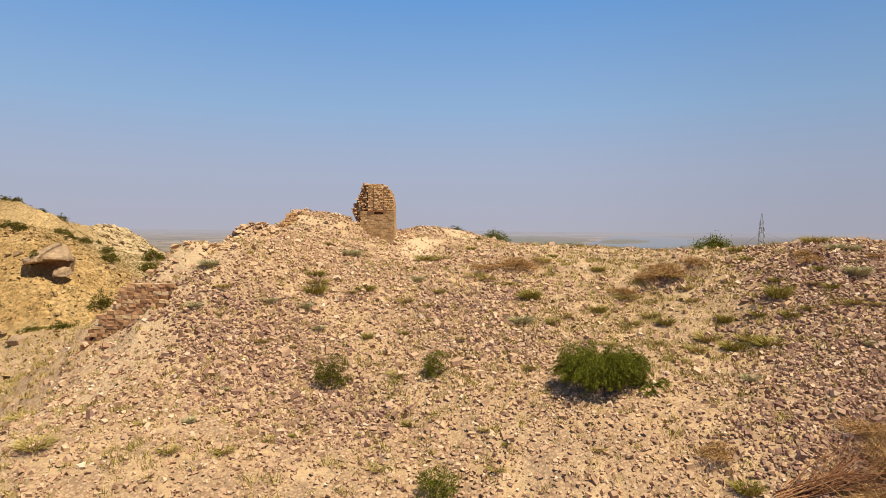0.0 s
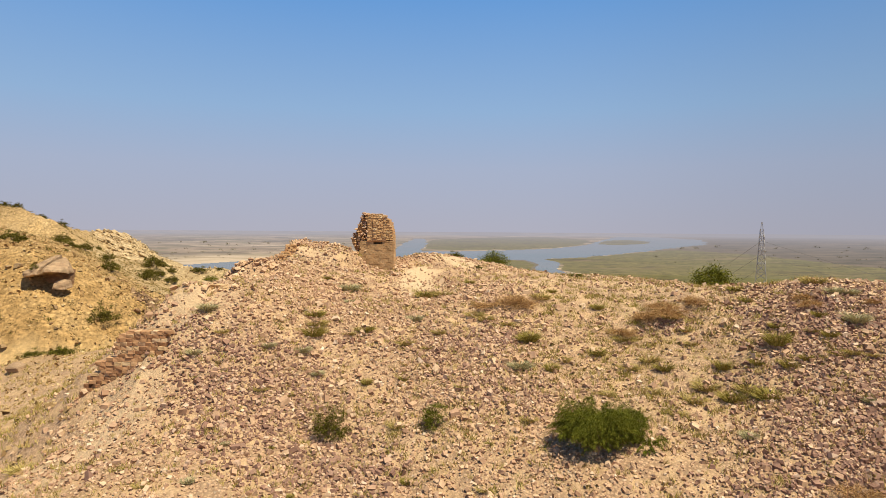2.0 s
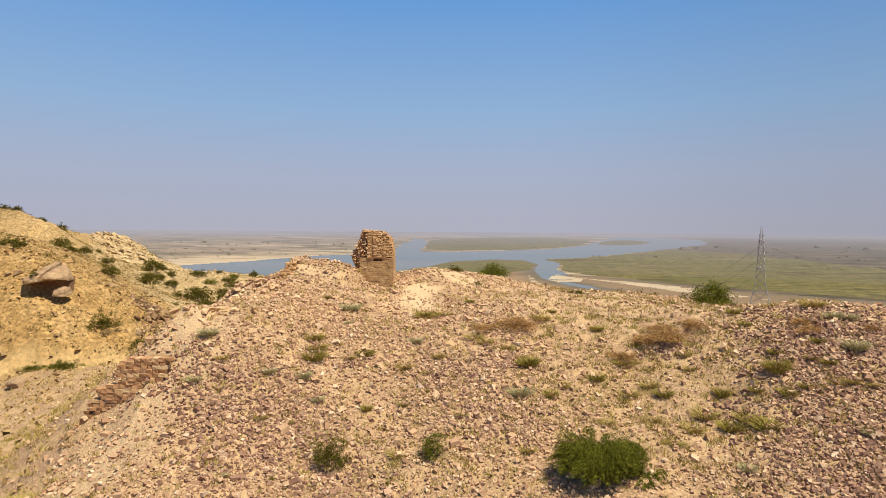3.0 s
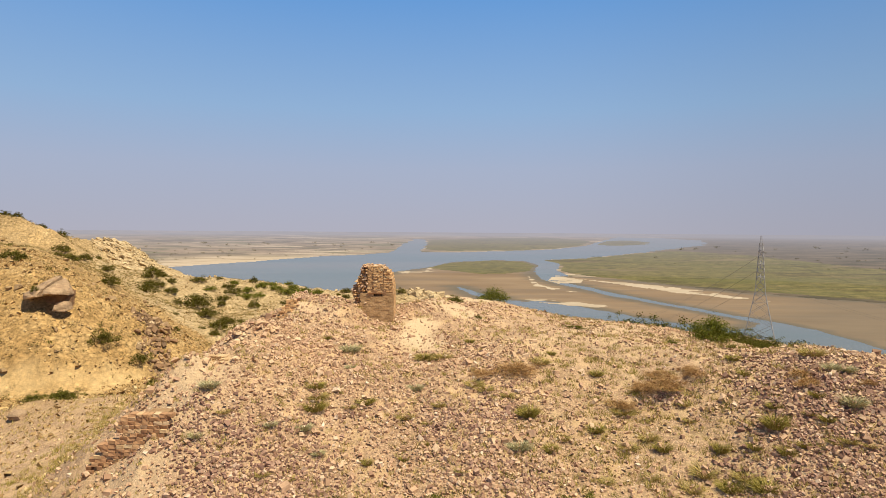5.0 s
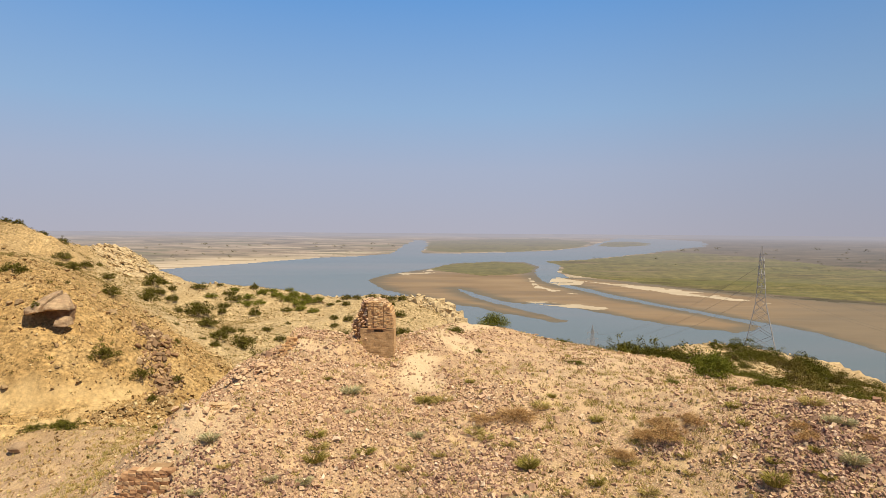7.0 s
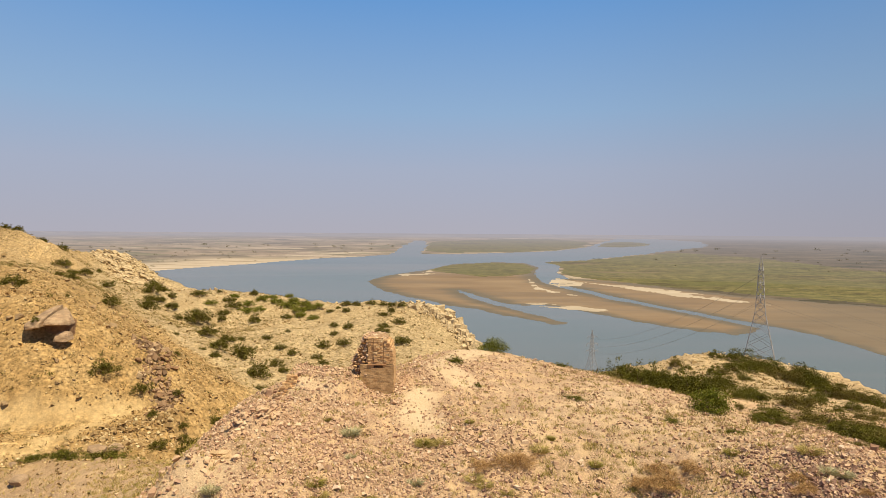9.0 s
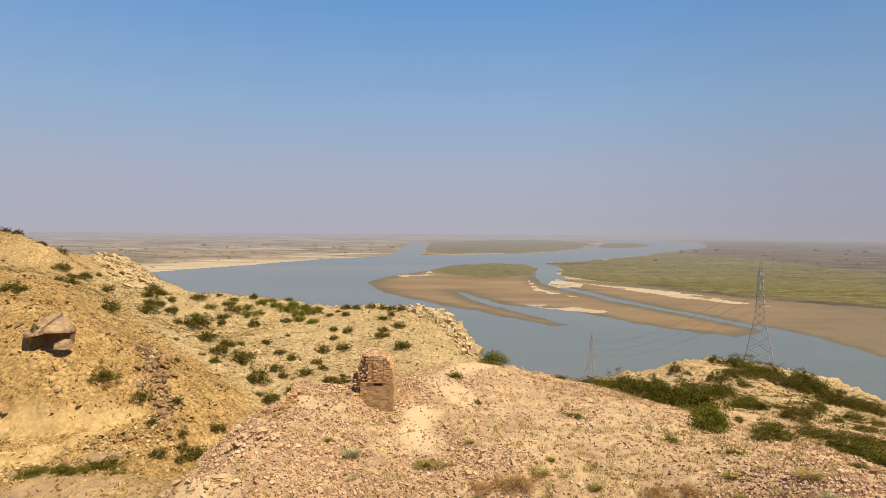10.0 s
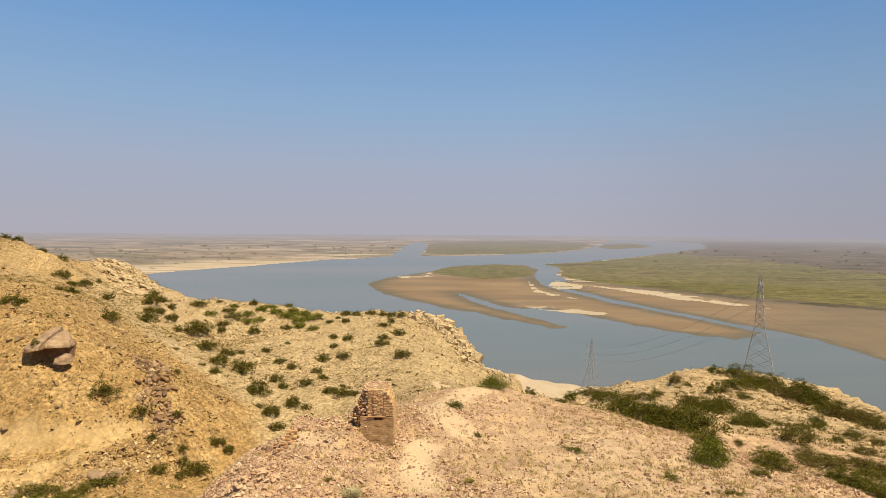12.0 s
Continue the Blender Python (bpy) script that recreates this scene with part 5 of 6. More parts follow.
MIXED_TUFTS = [(14.9, 31.8, 0.88), (8.2, 32.9, 0.92), (11.9, 26.4, 0.98), (9.9, 24.5, 1.25), (11.3, 24.3, 1.12), (12.4, 23.7, 1.32), (15.7, 24.8, 0.8), (16.2, 24.6, 0.8), (16.7, 24.2, 0.67),
    (15.7, 26.4, 0.73), (16.0, 25.8, 0.72), (11.4, 28.5, 0.79), (11.5, 29.5, 0.77), (16.5, 27.3, 0.76), (16.4, 29.8, 0.83), (18.2, 30.6, 1.42), (9.7, 27.2, 1.01), (8.3, 27.5, 1.02), (7.1, 28.6, 1.06),
    (8.6, 25.4, 0.94), (6.6, 24.9, 0.81), (3.2, 30.8, 0.86), (2.1, 31.1, 1.15), (-3.8, 30.4, 1.13), (-9.7, 27.4, 0.76), (-6.4, 30.7, 1.28), (-1.8, 29.6, 1.1), (5.4, 34.0, 1.26), (-0.2, 30.2, 0.84)]
MORE_SAGE = [(-10.7, 28.4, 0.95), (-5.4, 35.9, 1.26), (-1.4, 31.6, 0.88)]
MORE_RUST = [(16.8, 28.9, 1.07), (16.7, 28.2, 1.31), (10.1, 31.1, 1.44), (11.2, 32.0, 1.19), (18.8, 27.3, 0.76)]
RUST_SHRUBS = [(3.9, 32.9, 2.3), (2.0, 32.6, 1.2), (8.7, 30.3, 1.3)]
GREEN_STRAW = [(-1.0, 34.9, 1.2), (0.0, 35.0, 1.6), (-6.1, 30.0, 1.3), (4.0, 29.3, 1.2)]

plant(FAR, HILL_SHRUBS, "hillside shrubs", 1)
FRESH = [shrub_kind(210 + s, 60, 1900, 0.065, 0.042, FRESH_LEAF, "yellow-green low shrub in a plateau thicket", dome=0.45, narrow=0.42) for s in range(3)]
plant(FAR[:3] + FRESH + FRESH, HEDGE, "plateau thicket", 2, (0.65, 0.95))
plant(FAR, [(x, y, w * 1.1) for x, y, w in PLATEAU_SHRUBS if y < 233 or x < -45], "plateau shrubs", 3, (0.85, 1.2))
plant(FAR, [(x, y, w * 1.1) for x, y, w in PLATEAU_SHRUBS if y >= 233 and x >= -45], "brink shrubs", 33, (0.85, 1.1))
plant(FAR, ROAD_SHRUBS, "roadside shrubs", 31, (0.5, 0.7))
MID = [shrub_kind(220 + s, 84, 4600, 0.05, 0.03, LEAF, "spreading green desert shrub on stony ground", dome=0.5, droop=0.15, ragged=0.4, narrow=0.34) for s in range(4)]
BROAD_SHRUB = [shrub_kind(224 + s, 110, 5000, 0.045, 0.022, LEAF if s < 3 else OLIVE_LEAF, "broad green desert shrub in a slope thicket" if s < 3 else "broad brownish olive shrub in a slope thicket", dome=0.55, droop=0.1, ragged=0.35, narrow=0.5) for s in range(4)]
OLIVE = [shrub_kind(228 + s, 84, 4400, 0.055, 0.03, OLIVE_LEAF, "brownish olive desert shrub on stony ground", dome=0.5, droop=0.1, ragged=0.45, narrow=0.34) for s in range(2)]
CREST_BUSH = [shrub_kind(232 + s, 110, 5600, 0.085, 0.034, BUSH_LEAF, "bright green rounded bush on the stony crest", "bush", 0.1, 0.6, 10, 0.15, "bush", narrow=0.3) for s in range(2)]
plant(MID, CREST_SHRUBS, "crest shrubs", 4, (0.55, 0.7), 0.08)
plant(CREST_BUSH[:1], [(18.45, 42.3, 2.7)], "crest shrubs", 41, (1.05, 1.1))
plant(CREST_BUSH[1:], [(5.0, 59.9, 2.8)], "crest shrubs", 42, (0.8, 0.85), 0.08)
plant(BROAD_SHRUB, [(x, y, w * 0.92) for x, y, w in RIGHT_SHRUBS], "lower slope shrubs", 5, (0.7, 1.08))
plant(BROAD_SHRUB, FAR_BANK_SHRUBS, "lower slope shrubs", 53, (0.6, 0.92))
plant(MID + OLIVE, LEE_SHRUBS, "lee slope shrubs", 51, (0.5, 0.7))
plant(MID + OLIVE, [(x, y, w * 1.15) for x, y, w in LEE_CLUMP], "lee slope shrubs", 52, (0.95, 1.15))
plant(MID, LOW_OLIVE, "crest shrubs", 6, (0.35, 0.45), 0.05)
plant(MID, EDGE_SHRUBS, "edge shrubs", 7, (0.6, 0.8))


def fountain(seed, sprays, leaves, size, low=0.0, bare=0.12):
    """Leaf triangles along sprays that rise from the foot and arch over, one metre wide."""
    g = np.random.default_rng(seed)
    a = g.uniform(0, 2 * np.pi, sprays)
    rise = g.uniform(low, 1.0, sprays)
    reach = 0.52 * (0.6 + 0.75 * rise - 0.5 * rise ** 2) * g.uniform(0.7, 1.1, sprays) * (1 + 0.16 * np.sin(2 * a + 1) + 0.1 * np.sin(5 * a))
    top = (0.05 + 0.40 * rise) * g.uniform(0.75, 1.1, sprays)
    s = bare + (1 - bare) * g.uniform(0.0, 1.0, (sprays, leaves)) ** 0.75
    out = reach[:, None] * s
    up = top[:, None] * (2.5 * s - 1.75 * s ** 2.2)
    p = np.stack([np.cos(a)[:, None] * out, np.sin(a)[:, None] * out, up], 2) + g.normal(0, 0.012, (sprays, leaves, 3))
    slope = top[:, None] * (2.3 - 3.2 * s ** 1.2)
    along = np.stack([np.cos(a)[:, None] * reach[:, None] + 0 * s, np.sin(a)[:, None] * reach[:, None] + 0 * s, slope], 2) + g.normal(0, 0.28, (sprays, leaves, 3)) + np.array([0, 0, -0.12])
    along /= np.linalg.norm(along, axis=2, keepdims=True)
    across = np.cross(along, g.normal(0, 1, along.shape))
    across /= np.linalg.norm(across, axis=2, keepdims=True)
    ln = size * g.uniform(0.6, 1.4, (sprays, leaves, 1))
    v = np.stack([p - across * ln * 0.1, p + across * ln * 0.1, p + along * ln], 2)
    v[..., 2] = np.maximum(v[..., 2], 0.0)
    n = sprays * leaves
    return v.reshape(-1, 3), np.arange(n * 3).reshape(-1, 3)


BIG = tagged(new("bush"), "large dense green desert bush with arching sprays", "bush")
part("stem", stem_bm(random.Random(240), 40, 0.40, 0.007), WOOD, BIG)
bush_v = []
for at, wide, seed, sprays in (((0.0, 0.0, 0.0), 0.86, 241, 330), ((-0.22, 0.02, 0.06), 0.56, 242, 130), ((0.18, 0.06, 0.04), 0.66, 243, 140), ((0.45, -0.08, -0.02), 0.36, 244, 40), ((-0.04, -0.16, 0.02), 0.5, 245, 80)):
    bush_v.append(fountain(seed, sprays, 100, 0.021 / wide, 0.3, 0.38)[0] * (wide, wide, wide * 1.22) + at)
bush_v = np.concatenate(bush_v)
new("crown", array_mesh("crown", bush_v, np.arange(len(bush_v)).reshape(-1, 3), BUSH_LEAF)).parent = BIG
BIG.matrix_basis = pose(5.5, 21.75, ground_at(5.5, 21.4) - 0.05, 0, 0, 0) @ Matrix.Scale(3.5, 4)
tagged(BIG, group="mound bushes")
SMALL_BUSH = [shrub_kind(250 + s, 70, 4600, 0.06, 0.05, BUSH_LEAF if s else LEAF, "small upright green bush in rubble", "bush", 0.0, 0.95, 12, 0.3, "bush", narrow=0.14) for s in range(3)]
for k in range(3):
    plant([SMALL_BUSH[k]], NEAR_SHRUBS[k + 1:k + 2], "mound bushes", 9 + k, (1.05, 1.2))


perched = SMALL_BUSH[0]
perched = copy_thing(perched, pose(-65.8, 98.7, 1.1) @ Matrix.Diagonal([1.5 / v for v in perched.scale] + [1]))
tagged(perched, "small green bush rooted in a boulder's crack", group="boulder bushes")


def tuft_kind(seed, blades, material, label, tall=0.9, lean=0.7, wide=0.016, name="grass_tuft", category="grass"):
    """A tuft of thin bent blades, one metre wide."""
    g = np.random.default_rng(seed)
    a, r = g.uniform(0, 2 * np.pi, blades), 0.28 * np.sqrt(g.uniform(0, 1, blades))
    foot = np.stack([r * np.cos(a), r * np.sin(a), np.full(blades, -0.03)], 1)
    d = np.stack([np.cos(a) * lean * g.uniform(0.1, 1, blades), np.sin(a) * lean * g.uniform(0.1, 1, blades), np.ones(blades)], 1) + g.normal(0, 0.18, (blades, 3))
    d *= (tall * g.uniform(0.3, 0.75, blades) / np.linalg.norm(d, axis=1))[:, None]
    side = np.cross(d, g.normal(0, 1, (blades, 3)))
    side *= wide / np.linalg.norm(side, axis=1, keepdims=True)
    mid = foot + d * 0.55
    tip = foot + d + np.stack([np.cos(a) * 0.12, np.sin(a) * 0.12, np.full(blades, -0.05)], 1)
    v = np.stack([foot - side, foot + side, mid + side * 0.8, mid - side * 0.8, tip], 1).reshape(-1, 3)
    b = np.arange(blades)[:, None] * 5
    f = np.concatenate([b + [0, 1, 2], b + [0, 2, 3], b + [3, 2, 4]], 0)
    return tagged(new(name, array_mesh(name, v, f, material)), label, category)


GREEN_BLADE = leaf_material("green_grass_blade", (0.0, (0.19, 0.16, 0.03)), (0.5, (0.30, 0.25, 0.055)), (1.0, (0.46, 0.37, 0.12)))
DULL = leaf_material("dull_dry_grass", (0.0, (0.19, 0.145, 0.05)), (0.6, (0.31, 0.23, 0.09)), (1.0, (0.44, 0.33, 0.15)))
GREENS = [tuft_kind(300 + s, 620, GREEN_BLADE, "green grassy tuft between stones", 0.8, 0.8, 0.008) for s in range(4)]
SAGES = [tuft_kind(310 + s, 700, SAGE, "pale grey-green sage tuft", 0.8, 1.0, 0.010) for s in range(3)]
STRAWS = [tuft_kind(320 + s, 520, STRAW, "dry straw-coloured grass tuft", 0.7, 1.0, 0.008) for s in range(4)]
RUSTS = [shrub_kind(330 + s, 60, 2600, 0.07, 0.15, RUST, "rust-brown dried twiggy shrub", dome=0.36, stems=14, ragged=0.5, name="dry_shrub", thick=0.008, narrow=0.03) for s in range(3)]
plant(GREENS, GREEN_TUFTS, "green tufts", 21, (0.75, 1.0))
plant(GREENS + STRAWS + STRAWS, MIXED_TUFTS, "mixed tufts", 28, (0.55, 0.8))
plant(SAGES, SAGE_TUFTS + MORE_SAGE, "sage tufts", 22, (0.7, 0.9))
plant(STRAWS, STRAW_TUFTS, "straw tufts", 23, (0.5, 0.7))
plant(RUSTS, RUST_SHRUBS + MORE_RUST + [(11.2, 30.9, 1.9), (12.6, 31.3, 1.4)], "dry shrubs", 24, (0.55, 0.7))
plant(RUSTS, [(8.1, 18.5, 1.1), (12.3, 17.2, 1.9), (12.5, 18.4, 1.5), (11.4, 16.3, 1.6)], "dry shrubs", 26, (0.6, 0.75))


def build_dead_brush():
    """A fallen dead bush: long bare twigs that fan out low over the stones."""
    rnd = random.Random(27)
    bm = bmesh.new()

    def twig(p, d, length, thick, depth):
        ring = None
        for k in range(6):
            t = thick * (1 - k / 6.5)
            side = d.cross(Vector((0.2, 0.1, 1))).normalized()
            up = d.cross(side).normalized()
            now = [bm.verts.new(p + (side * math.cos(q) + up * math.sin(q)) * t) for q in (0, 2.09, 4.19)]
            if ring:
                for i in range(3):
                    bm.faces.new((ring[i], ring[(i + 1) % 3], now[(i + 1) % 3], now[i]))
            ring = now
            if depth and k in (2, 3, 4):
                for _ in range(2):
                    twig(p.copy(), (d + Vector([rnd.gauss(0, 0.35) for _ in range(3)])).normalized(), length * rnd.uniform(0.25, 0.5), thick * 0.6, depth - 1)
            p = p + d * length / 5
            d = (d + Vector((rnd.gauss(0, 0.1), rnd.gauss(0, 0.1), rnd.gauss(-0.015, 0.06)))).normalized()

    for _ in range(85):
        a, e = radians(rnd.uniform(-22, 38)), radians(rnd.uniform(6, 24))
        start = Vector((rnd.uniform(0, 0.8), rnd.uniform(-0.25, 0.25), 0.05))
        twig(start, Vector((math.cos(a) * math.cos(e), math.sin(a) * math.cos(e), math.sin(e))), rnd.uniform(1.3, 3.6), rnd.uniform(0.010, 0.02), 1)
    me = bpy.data.meshes.new("dead_brush")
    bm.to_mesh(me)
    bm.free()
    me.materials.append(DARK_TWIG)
    ob = tagged(new("dead_brush", me), "fallen dead bush of dark red-brown twigs on scree", "shrub", "dry shrubs")
    ob.matrix_basis = pose(8.9, 16.9, ground_at(9.2, 17.0) - 0.02, 0, 0, 4)


build_dead_brush()
plant(GREENS + STRAWS, GREEN_STRAW, "mixed tufts", 25, (0.6, 0.8))

# ---------------------------------------------------------------- rubble, scree and small grass
CUBE = np.array([(-1, -1, -1), (1, -1, -1), (1, 1, -1), (-1, 1, -1), (-1, -1, 1), (1, -1, 1), (1, 1, 1), (-1, 1, 1)]) * 0.36
CUBE[4:, :2] *= 0.8
CUBE_FACES = np.array([(0, 3, 2), (0, 2, 1), (4, 5, 6), (4, 6, 7), (0, 1, 5), (0, 5, 4), (1, 2, 6), (1, 6, 5), (2, 3, 7), (2, 7, 6), (3, 0, 4), (3, 4, 7)])


CHIP = np.array([(-1, -1, -0.6), (1, -1, -0.6), (1, 1, -0.6), (-1, 1, -0.6), (-0.55, 0.1, 1), (0.55, -0.1, 1)]) * 0.42
CHIP_FACES = np.array([(0, 1, 5), (0, 5, 4), (1, 2, 5), (2, 3, 4), (2, 4, 5), (3, 0, 4)])


def stones_at(name, x, y, size, material, label, seed, flat=0.7, sink=0.15, small=False):
    """Many loose angular stones, too many to count, as one object."""
    g = np.random.default_rng(seed)
    n = len(x)
    shape, faces = (CHIP, CHIP_FACES) if small else (CUBE, CUBE_FACES)
    v = shape[None] * (1 + g.uniform(-0.35, 0.30, (n, len(shape), 3)))
    v = v * (size * g.uniform(0.8, 1.5, n))[:, None, None] * np.stack([g.uniform(0.8, 1.5, n), g.uniform(0.7, 1.1, n), np.full(n, flat)], 1)[:, None, :]
    axis = g.normal(0, 1, (n, 3)) * ((0.7, 0.7, 1) if small else (0.9, 0.9, 1))
    axis /= np.linalg.norm(axis, axis=1, keepdims=True)
    ang = g.uniform(0, 2 * np.pi, n)
    c, s = np.cos(ang)[:, None, None], np.sin(ang)[:, None, None]
    k = axis[:, None, :]
    v = v * c + np.cross(np.broadcast_to(k, v.shape), v) * s + k * (v * k).sum(-1, keepdims=True) * (1 - c)
    v = v + np.stack([x, y, height(x, y) + size * flat * (0.5 - sink)], 1)[:, None, :]
    f = (faces[None] + (np.arange(n) * len(shape))[:, None, None]).reshape(-1, 3)
    return tagged(new(name, array_mesh(name, v.reshape(-1, 3), f, material)), label, "stones", kind="stuff")


def scatter(seed, count, box, chance):
    g = np.random.default_rng(seed)
    x, y = g.uniform(box[0], box[1], count), g.uniform(box[2], box[3], count)
    ok = g.uniform(0, 1, count) < chance(x, y)
    return x[ok], y[ok], g


def blob(x, y, cx, cy, rx, ry):
    return np.exp(-(((x - cx) / rx) ** 2 + ((y - cy) / ry) ** 2))


def scree_zone(x, y):
    z = blob(x, y, 13.5, 19.5, 4.5, 4.5) + 0.9 * blob(x, y, 16.5, 27, 4, 3.5) + 1.25 * blob(x, y, -7.5, 25.5, 3.8, 2.8) + 0.6 * blob(x, y, 2.5, 25.5, 2.5, 1.6)
    z = z + 0.7 * blob(x, y, -3, 21.5, 2.2, 1.8) + 0.7 * blob(x, y, 10.8, 30.3, 1.6, 0.8) + 0.3 * blob(x, y, -11, 39, 1.8, 1.8) + 0.5 * blob(x, y, 1, 29, 2.5, 1.5)
    return np.clip(z + 0.45 * fbm(x, y, 3.0, 3, 141) - 0.2, 0, 1) * smooth(36, 31, y)


def rubble_zone(x, y):
    bare = 0.85 * blob(x, y, 10.5, 27, 4.5, 3.0) + 1.0 * blob(x, y, 13, 40, 9, 7.5) + 0.55 * blob(x, y, 9, 34, 6, 3) + 0.7 * blob(x, y, 24, 42, 9, 9) + 0.8 * blob(x, y, 9, 52, 8, 8) + 0.5 * blob(x, y, 4, 40, 4, 3)
    bare = bare + 0.62 * blob(x, y, -10.5, 17.8, 4.5, 2.6) + 0.5 * blob(x, y, -2.0, 18.2, 3.5, 1.4) + 0.45 * blob(x, y, 6.0, 17.4, 2.5, 1.6)
    bare = np.clip(bare + zone_track(x, y) + 0.2 * smooth(-16, -20, x), 0, 0.93)
    return np.clip((0.62 + 0.55 * fbm(x, y, 3.5, 3, 151)) * (1 - bare) + 0.06, 0.03, 1) * smooth(66, 56, y) * (0.08 + 0.92 * smooth(-16.5, -13.5, x + 0.8 * fbm(x, y, 3, 2, 155)))


BOX = (-24, 34, 12.5, 66)
x, y, g = scatter(21, 115000, (-22, 30, 12.5, 60), lambda x, y: np.clip(rubble_zone(x, y) * 1.15 * smooth(75, 22, y), 0, 1))
stones_at("small_rubble", x, y, np.clip(g.lognormal(math.log(0.088), 0.3, len(x)), 0.05, 0.2), STONE, "small loose tan stones covering the mound", 22, 0.75, 0.1, True)
x, y, g = scatter(1, 112000, BOX, lambda x, y: rubble_zone(x, y) * 0.9 * smooth(60, 34, y))
size = np.clip(g.lognormal(math.log(0.108), 0.33, len(x)), 0.055, 0.28) * np.interp(y, [14, 20, 26], [0.85, 1.0, 1.22])
near_few = (np.abs(x - 1.0) < 6.0) & (y < 20.5) & (size > 0.14)
chosen = np.flatnonzero(near_few)[:170]
stones_at("rubble", np.delete(x, chosen), np.delete(y, chosen), np.delete(size, chosen), STONE, "loose tan and pinkish rubble stones on the mound", 2)
LOOSE = [rock_mesh("stone", STONE, 400 + s, 12, 0.65) for s in range(10)]
nearest = tagged(new("stone_scatter"), "larger loose tan stones on the near slope", "stones")
rnd = random.Random(9)
for i in chosen:
    s = size[i] * 1.2
    share("stone", rnd.choice(LOOSE), nearest, pose(x[i], y[i], ground_at(x[i], y[i]) + 0.1 * s, rnd.uniform(-20, 20), rnd.uniform(-20, 20), rnd.uniform(0, 360)) @ Matrix.Diagonal((s * 1.2, s, s * 0.9, 1)))
x, y, g = scatter(3, 120000, (-14, 22, 12.5, 44), lambda x, y: np.clip(scree_zone(x, y) * 1.1, 0, 1))
size = np.clip(g.lognormal(math.log(0.12), 0.3, len(x)), 0.06, 0.28)
stones_at("scree", x, y, size, SCREE, "dense purple-brown scree stones on the mound", 4)
x, y, g = scatter(5, 16000, (-62, -38, 78, 102), lambda x, y: 0.8 * smooth(-4, -0.5, -way_to_line(x, y, [(-57, 79.5), (-50, 86.5), (-46, 91.5), (-43.5, 96)]) + 1.5 * fbm(x, y, 4, 3, 161)) * (1 - zone_track(x, y)))
stones_at("talus", x, y, np.clip(g.lognormal(math.log(0.27), 0.45, len(x)), 0.12, 0.9), HILL_STONE, "pale broken talus stones below the road", 6)
x, y, g = scatter(7, 82000, (-185, 95, 66, 250), lambda x, y: np.clip(0.3 + 0.6 * fbm(x, y, 14, 4, 171), 0, 1) * inside(x, y, BRINK) * (1 - zone_track(x, y)))
stones_at("hill_stones", x, y, np.clip(g.lognormal(math.log(0.22), 0.5, len(x)), 0.1, 1.0), HILL_STONE, "scattered stones on the dry hillsides", 8, 0.7, 0.15, True)


def grass_stuff(name, x, y, wide, tall, blades, material, label, seed, thick=0.022):
    g = np.random.default_rng(seed)
    n = len(x)
    cx, cy, w = np.repeat(x, blades), np.repeat(y, blades), np.repeat(wide, blades)
    m = n * blades
    fx, fy = cx + g.normal(0, 0.25, m) * w, cy + g.normal(0, 0.25, m) * w
    fz = np.repeat(height(x, y), blades)
    lean = np.stack([g.normal(0, 0.45, m), g.normal(0, 0.45, m), np.ones(m)], 1) * (tall * w * g.uniform(0.4, 1.0, m))[:, None]
    side = np.cross(lean, g.normal(0, 1, (m, 3)))
    side *= (thick * w / np.linalg.norm(side, axis=1))[:, None]
    foot = np.stack([fx, fy, fz - 0.02], 1)
    v = np.stack([foot - side, foot + side, foot + lean], 1).reshape(-1, 3)
    return tagged(new(name, array_mesh(name, v, np.arange(m * 3).reshape(-1, 3), material)), label, "grass", kind="stuff")


x, y, g = scatter(9, 28000, (-100, -38, 76, 150), lambda x, y: np.clip(0.45 + 0.9 * fbm(x, y, 8, 4, 175), 0, 1) * zone_ochre(x, y) * (1 - zone_track(x, y)))
stones_at("slope_clods", x, y, np.clip(g.lognormal(math.log(0.2), 0.5, len(x)), 0.1, 0.8), CLOD, "crumbling ochre clods strewn over the slope", 10, 0.6, 0.25, True)
x, y, g = scatter(11, 16000, BOX, lambda x, y: np.clip(0.2 + 0.75 * zone_grassy(x, y) + 0.2 * fbm(x, y, 4, 3, 181), 0, 1) * (1 - zone_track(x, y)) * smooth(64, 50, y))
grass_stuff("dry_grass", x, y, g.uniform(0.2, 0.55, len(x)), 0.6, 22, STRAW, "sparse dry straw grass among stones", 12, 0.03)
x, y, g = scatter(13, 11000, BOX, lambda x, y: np.clip(0.2 + 0.7 * zone_grassy(x, y), 0, 1) * (1 - zone_track(x, y)) * smooth(48, 36, y))
grass_stuff("green_grass", x, y, g.uniform(0.25, 0.6, len(x)), 0.6, 22, GREEN_BLADE, "sparse green grass among stones", 14, 0.03)
x, y, g = scatter(57, 5200, (8, 46, 34, 66), lambda x, y: np.clip(0.25 + 0.9 * fbm(x, y, 5, 3, 183), 0, 1))
grass_stuff("crest_grass", x, y, g.uniform(0.25, 0.7, len(x)), 0.5, 14, DULL, "dry brownish grass along the crest edge", 58, 0.03)
x, y, g = scatter(59, 16000, (8, 46, 34, 66), lambda x, y: np.clip(0.2 + 1.1 * fbm(x, y, 4, 3, 185), 0, 1))
stones_at("crest_gravel", x, y, np.clip(g.lognormal(math.log(0.1), 0.4, len(x)), 0.05, 0.35), STONE, "loose gravel along the crest edge", 60, 0.7, 0.1, True)
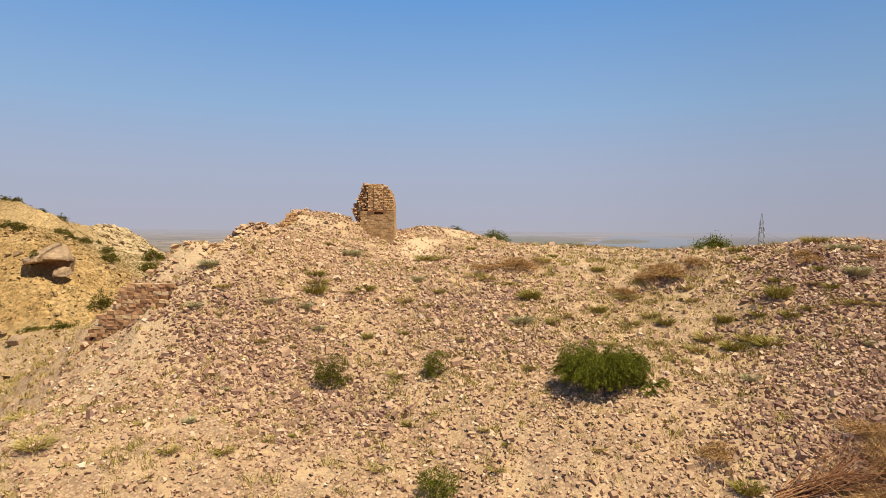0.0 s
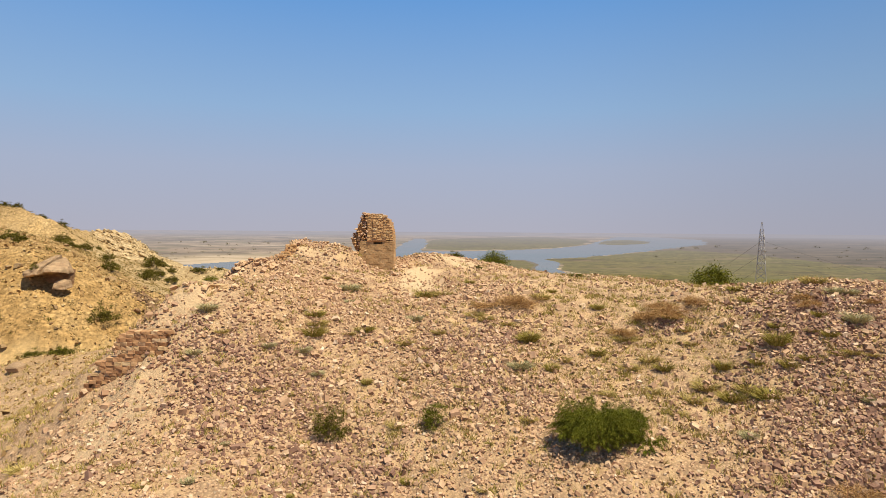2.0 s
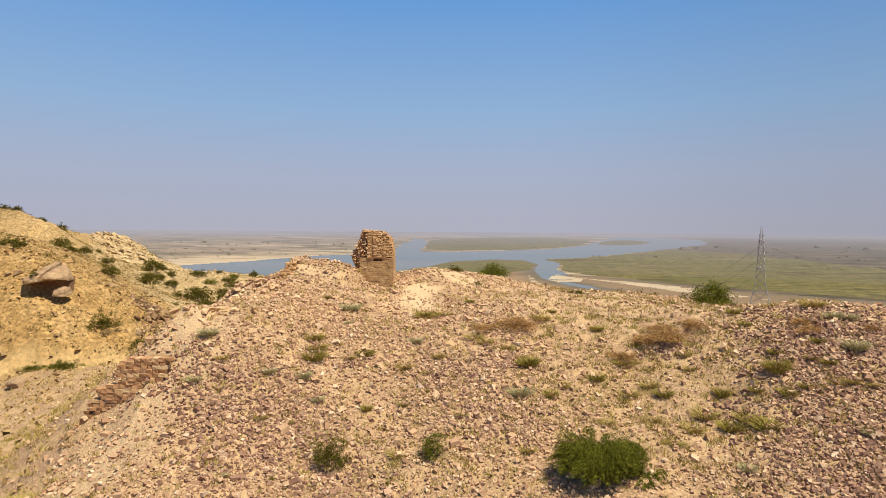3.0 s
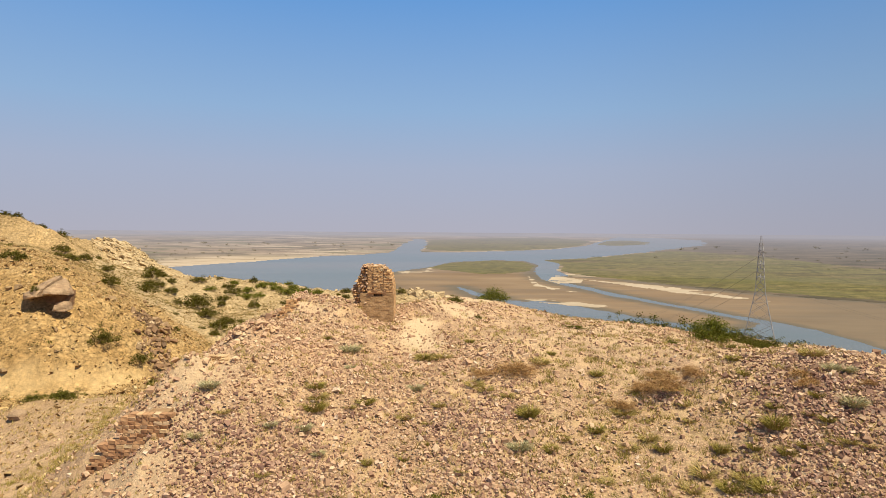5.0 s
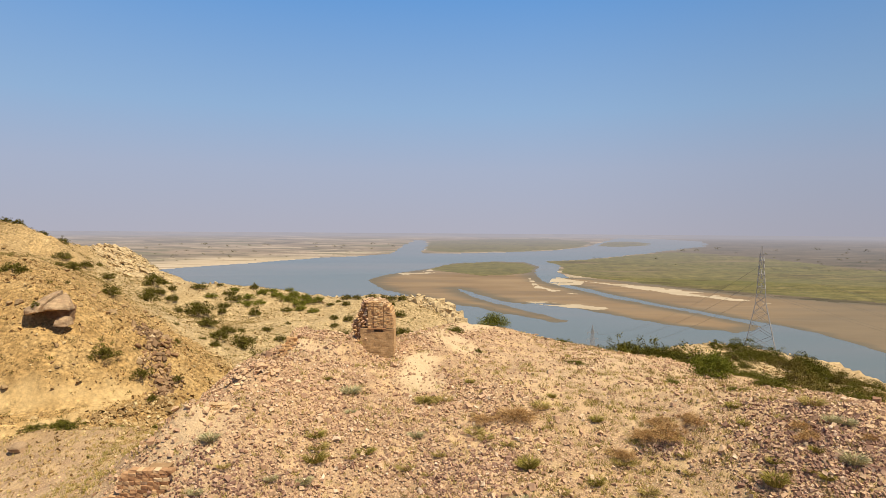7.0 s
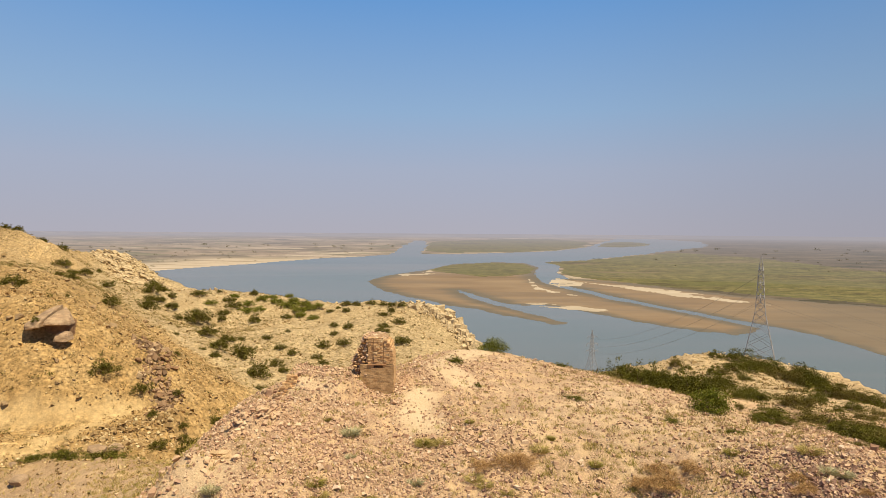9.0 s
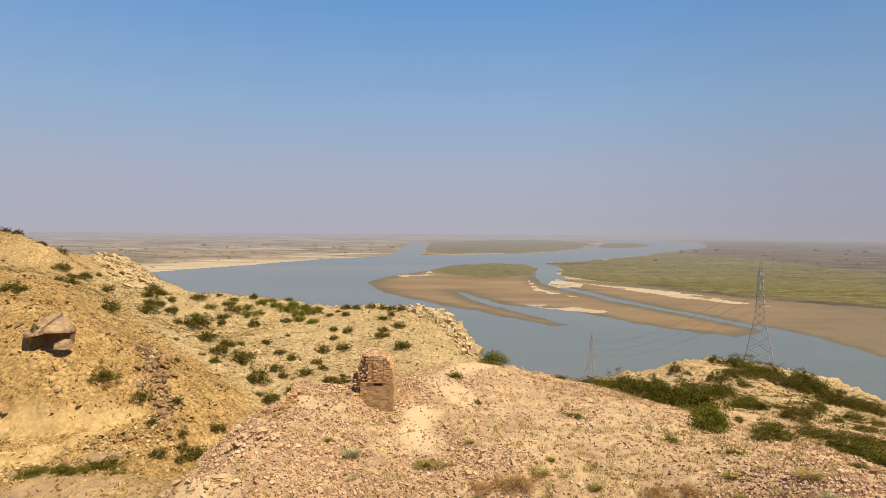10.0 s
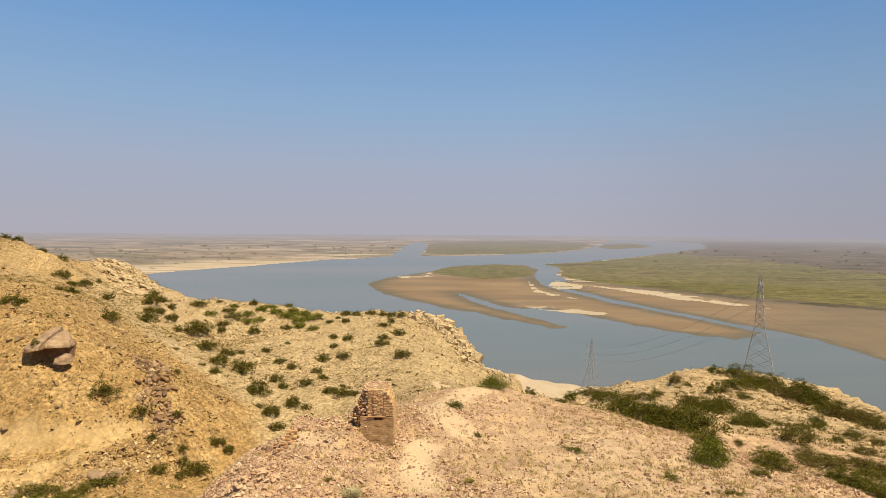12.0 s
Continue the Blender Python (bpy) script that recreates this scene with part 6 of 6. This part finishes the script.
x, y, g = scatter(15, 46000, (-125, 95, 66, 245), lambda x, y: np.clip(0.35 + 0.8 * fbm(x, y, 18, 3, 191), 0, 1) * inside(x, y, BRINK) * (1 - zone_track(x, y)))
grass_stuff("hill_grass", x, y, g.uniform(0.35, 1.1, len(x)), 0.45, 6, DULL, "tufts of dry grass over the hillsides", 16, 0.09)
x, y, g = scatter(17, 24000, (-190, -60, 150, 285), lambda x, y: np.clip(0.3 + 0.8 * fbm(x, y, 18, 3, 193), 0, 1) * inside(x, y, BRINK))
grass_stuff("ridge_grass", x, y, g.uniform(0.5, 1.3, len(x)), 0.5, 5, DULL, "tufts of dry grass over the far ridge", 18, 0.1)

x, y, g = scatter(55, 12000, (-70, -36, 84, 140), lambda x, y: smooth(3.2, 0.5, way_to_line(x, y, [(-58, 123), (-52, 111), (-48, 103), (-45.5, 98)]) + 4.5 * fbm(x, y, 5, 3, 221)) * (1 - zone_track(x, y)))
stones_at("fallen_rock", x, y, np.clip(g.lognormal(math.log(0.42), 0.45, len(x)), 0.2, 1.4), RED_STONE, "dark red-brown broken rock fallen down the slope", 56, 0.8, 0.1)
x, y, g = scatter(51, 2600, (-158, -98, 228, 275), lambda x, y: smooth(11, 4, way_to_line(x, y, [(-147, 266), (-128, 252), (-108, 240)])) * inside(x, y, BRINK))
stones_at("ridge_rubble", x, y, np.clip(g.lognormal(math.log(0.9), 0.35, len(x)), 0.4, 2.0), PALE_ROCK, "pale broken slabs strewn on the ridge", 52, 0.55, 0.1)
x, y, g = scatter(53, 3200, (-20, 26, 180, 246), lambda x, y: smooth(9, 2, way_to_line(x, y, [(-6, 238), (4, 228), (11, 212), (16, 194), (20, 184)])))
stones_at("cliff_rubble", x, y, np.clip(g.lognormal(math.log(0.9), 0.4, len(x)), 0.4, 2.2), PALE_ROCK, "pale broken rock strewn over the cliff", 54, 0.8, 0.1)
x, y, g = scatter(31, 13000, (-46, -15, 18, 64), lambda x, y: np.clip(0.5 + 0.6 * fbm(x, y, 5, 3, 201), 0, 1) * smooth(-14, -18, x))
stones_at("saddle_stones", x, y, np.clip(g.lognormal(math.log(0.12), 0.4, len(x)), 0.05, 0.4), HILL_STONE, "loose tan stones on the low saddle", 32, 0.75, 0.1, True)
x, y, g = scatter(33, 4000, (-46, -15, 18, 64), lambda x, y: np.clip(0.4 + 0.7 * fbm(x, y, 6, 3, 203), 0, 1) * smooth(-14, -18, x))
grass_stuff("saddle_grass", x, y, g.uniform(0.25, 0.7, len(x)), 0.6, 10, STRAW, "dry straw grass on the low saddle", 34, 0.035)


def scrub_stuff(seed, count, box, label):
    """Low dark scrub, scattered past counting."""
    x, y, g = scatter(seed, count, box, lambda x, y: np.clip(0.35 + 0.9 * fbm(x, y, 25, 3, 211), 0, 1) * inside(x, y, BRINK) * (1 - zone_track(x, y)))
    n, leaves = len(x), 40
    wide = g.uniform(0.4, 1.3, n)
    c = np.stack([x, y, height(x, y)], 1)[:, None, :] + np.abs(g.normal(0, 1, (n, leaves, 3))) * np.where(g.uniform(0, 1, (n, leaves, 3)) < 0.5, -1, 1) * (wide[:, None, None] * np.array([0.3, 0.3, 0.0]))
    c[:, :, 2] += np.abs(g.normal(0, 0.22, (n, leaves))) * wide[:, None]
    v = (c[:, :, None, :] + g.normal(0, 1, (n, leaves, 3, 3)) * (wide * 0.085)[:, None, None, None]).reshape(-1, 3)
    return tagged(new("low_scrub", array_mesh("low_scrub", v, np.arange(len(v)).reshape(-1, 3), FAR_LEAF)), label, "scrub", kind="stuff")


scrub_stuff(41, 1500, (-125, 20, 75, 245), "scattered low dark scrub on the hillsides")
scrub_stuff(43, 500, (15, 95, 62, 155), "scattered low dark scrub on the lower slope")

# ---------------------------------------------------------------- trees on the far plain


def far_trees(seed, count):
    """Small clumps of trees along the fields and banks, too far to tell apart."""
    g = np.random.default_rng(seed)
    a = np.radians(np.where(g.uniform(0, 1, count) < 0.62, g.uniform(-36, -3, count), g.uniform(8, 36, count)))
    d = 1900.0 / g.uniform(0.30, 1.0, count) ** 0.8
    x, y = d * np.sin(a), d * np.cos(a)
    ok = (plain_kind(x, y) == 0) | ((plain_kind(x, y) == 3) & (g.uniform(0, 1, count) < 0.25))
    x, y, d = x[ok], y[ok], d[ok]
    n, leaves = len(x), 60
    wide = g.uniform(3.5, 8.5, n) * d / 2500
    px, py, pz = plain_place(x, y)
    off = g.normal(0, 1, (n, leaves, 3)) * np.stack([wide * 0.5, wide * 0.3, wide * 0.2], 1)[:, None, :]
    c = np.stack([px, py, pz + wide * 0.3 + 0.6], 1)[:, None, :] + off
    tri = g.normal(0, 1, (n, leaves, 3, 3)) * (wide * 0.09)[:, None, None, None]
    v = (c[:, :, None, :] + tri).reshape(-1, 3)
    return tagged(new("far_trees", array_mesh("far_trees", v, np.arange(len(v)).reshape(-1, 3), HAZY_LEAF)), "distant dark clumps of trees on the plain", "trees", kind="stuff")


far_trees(5, 170)
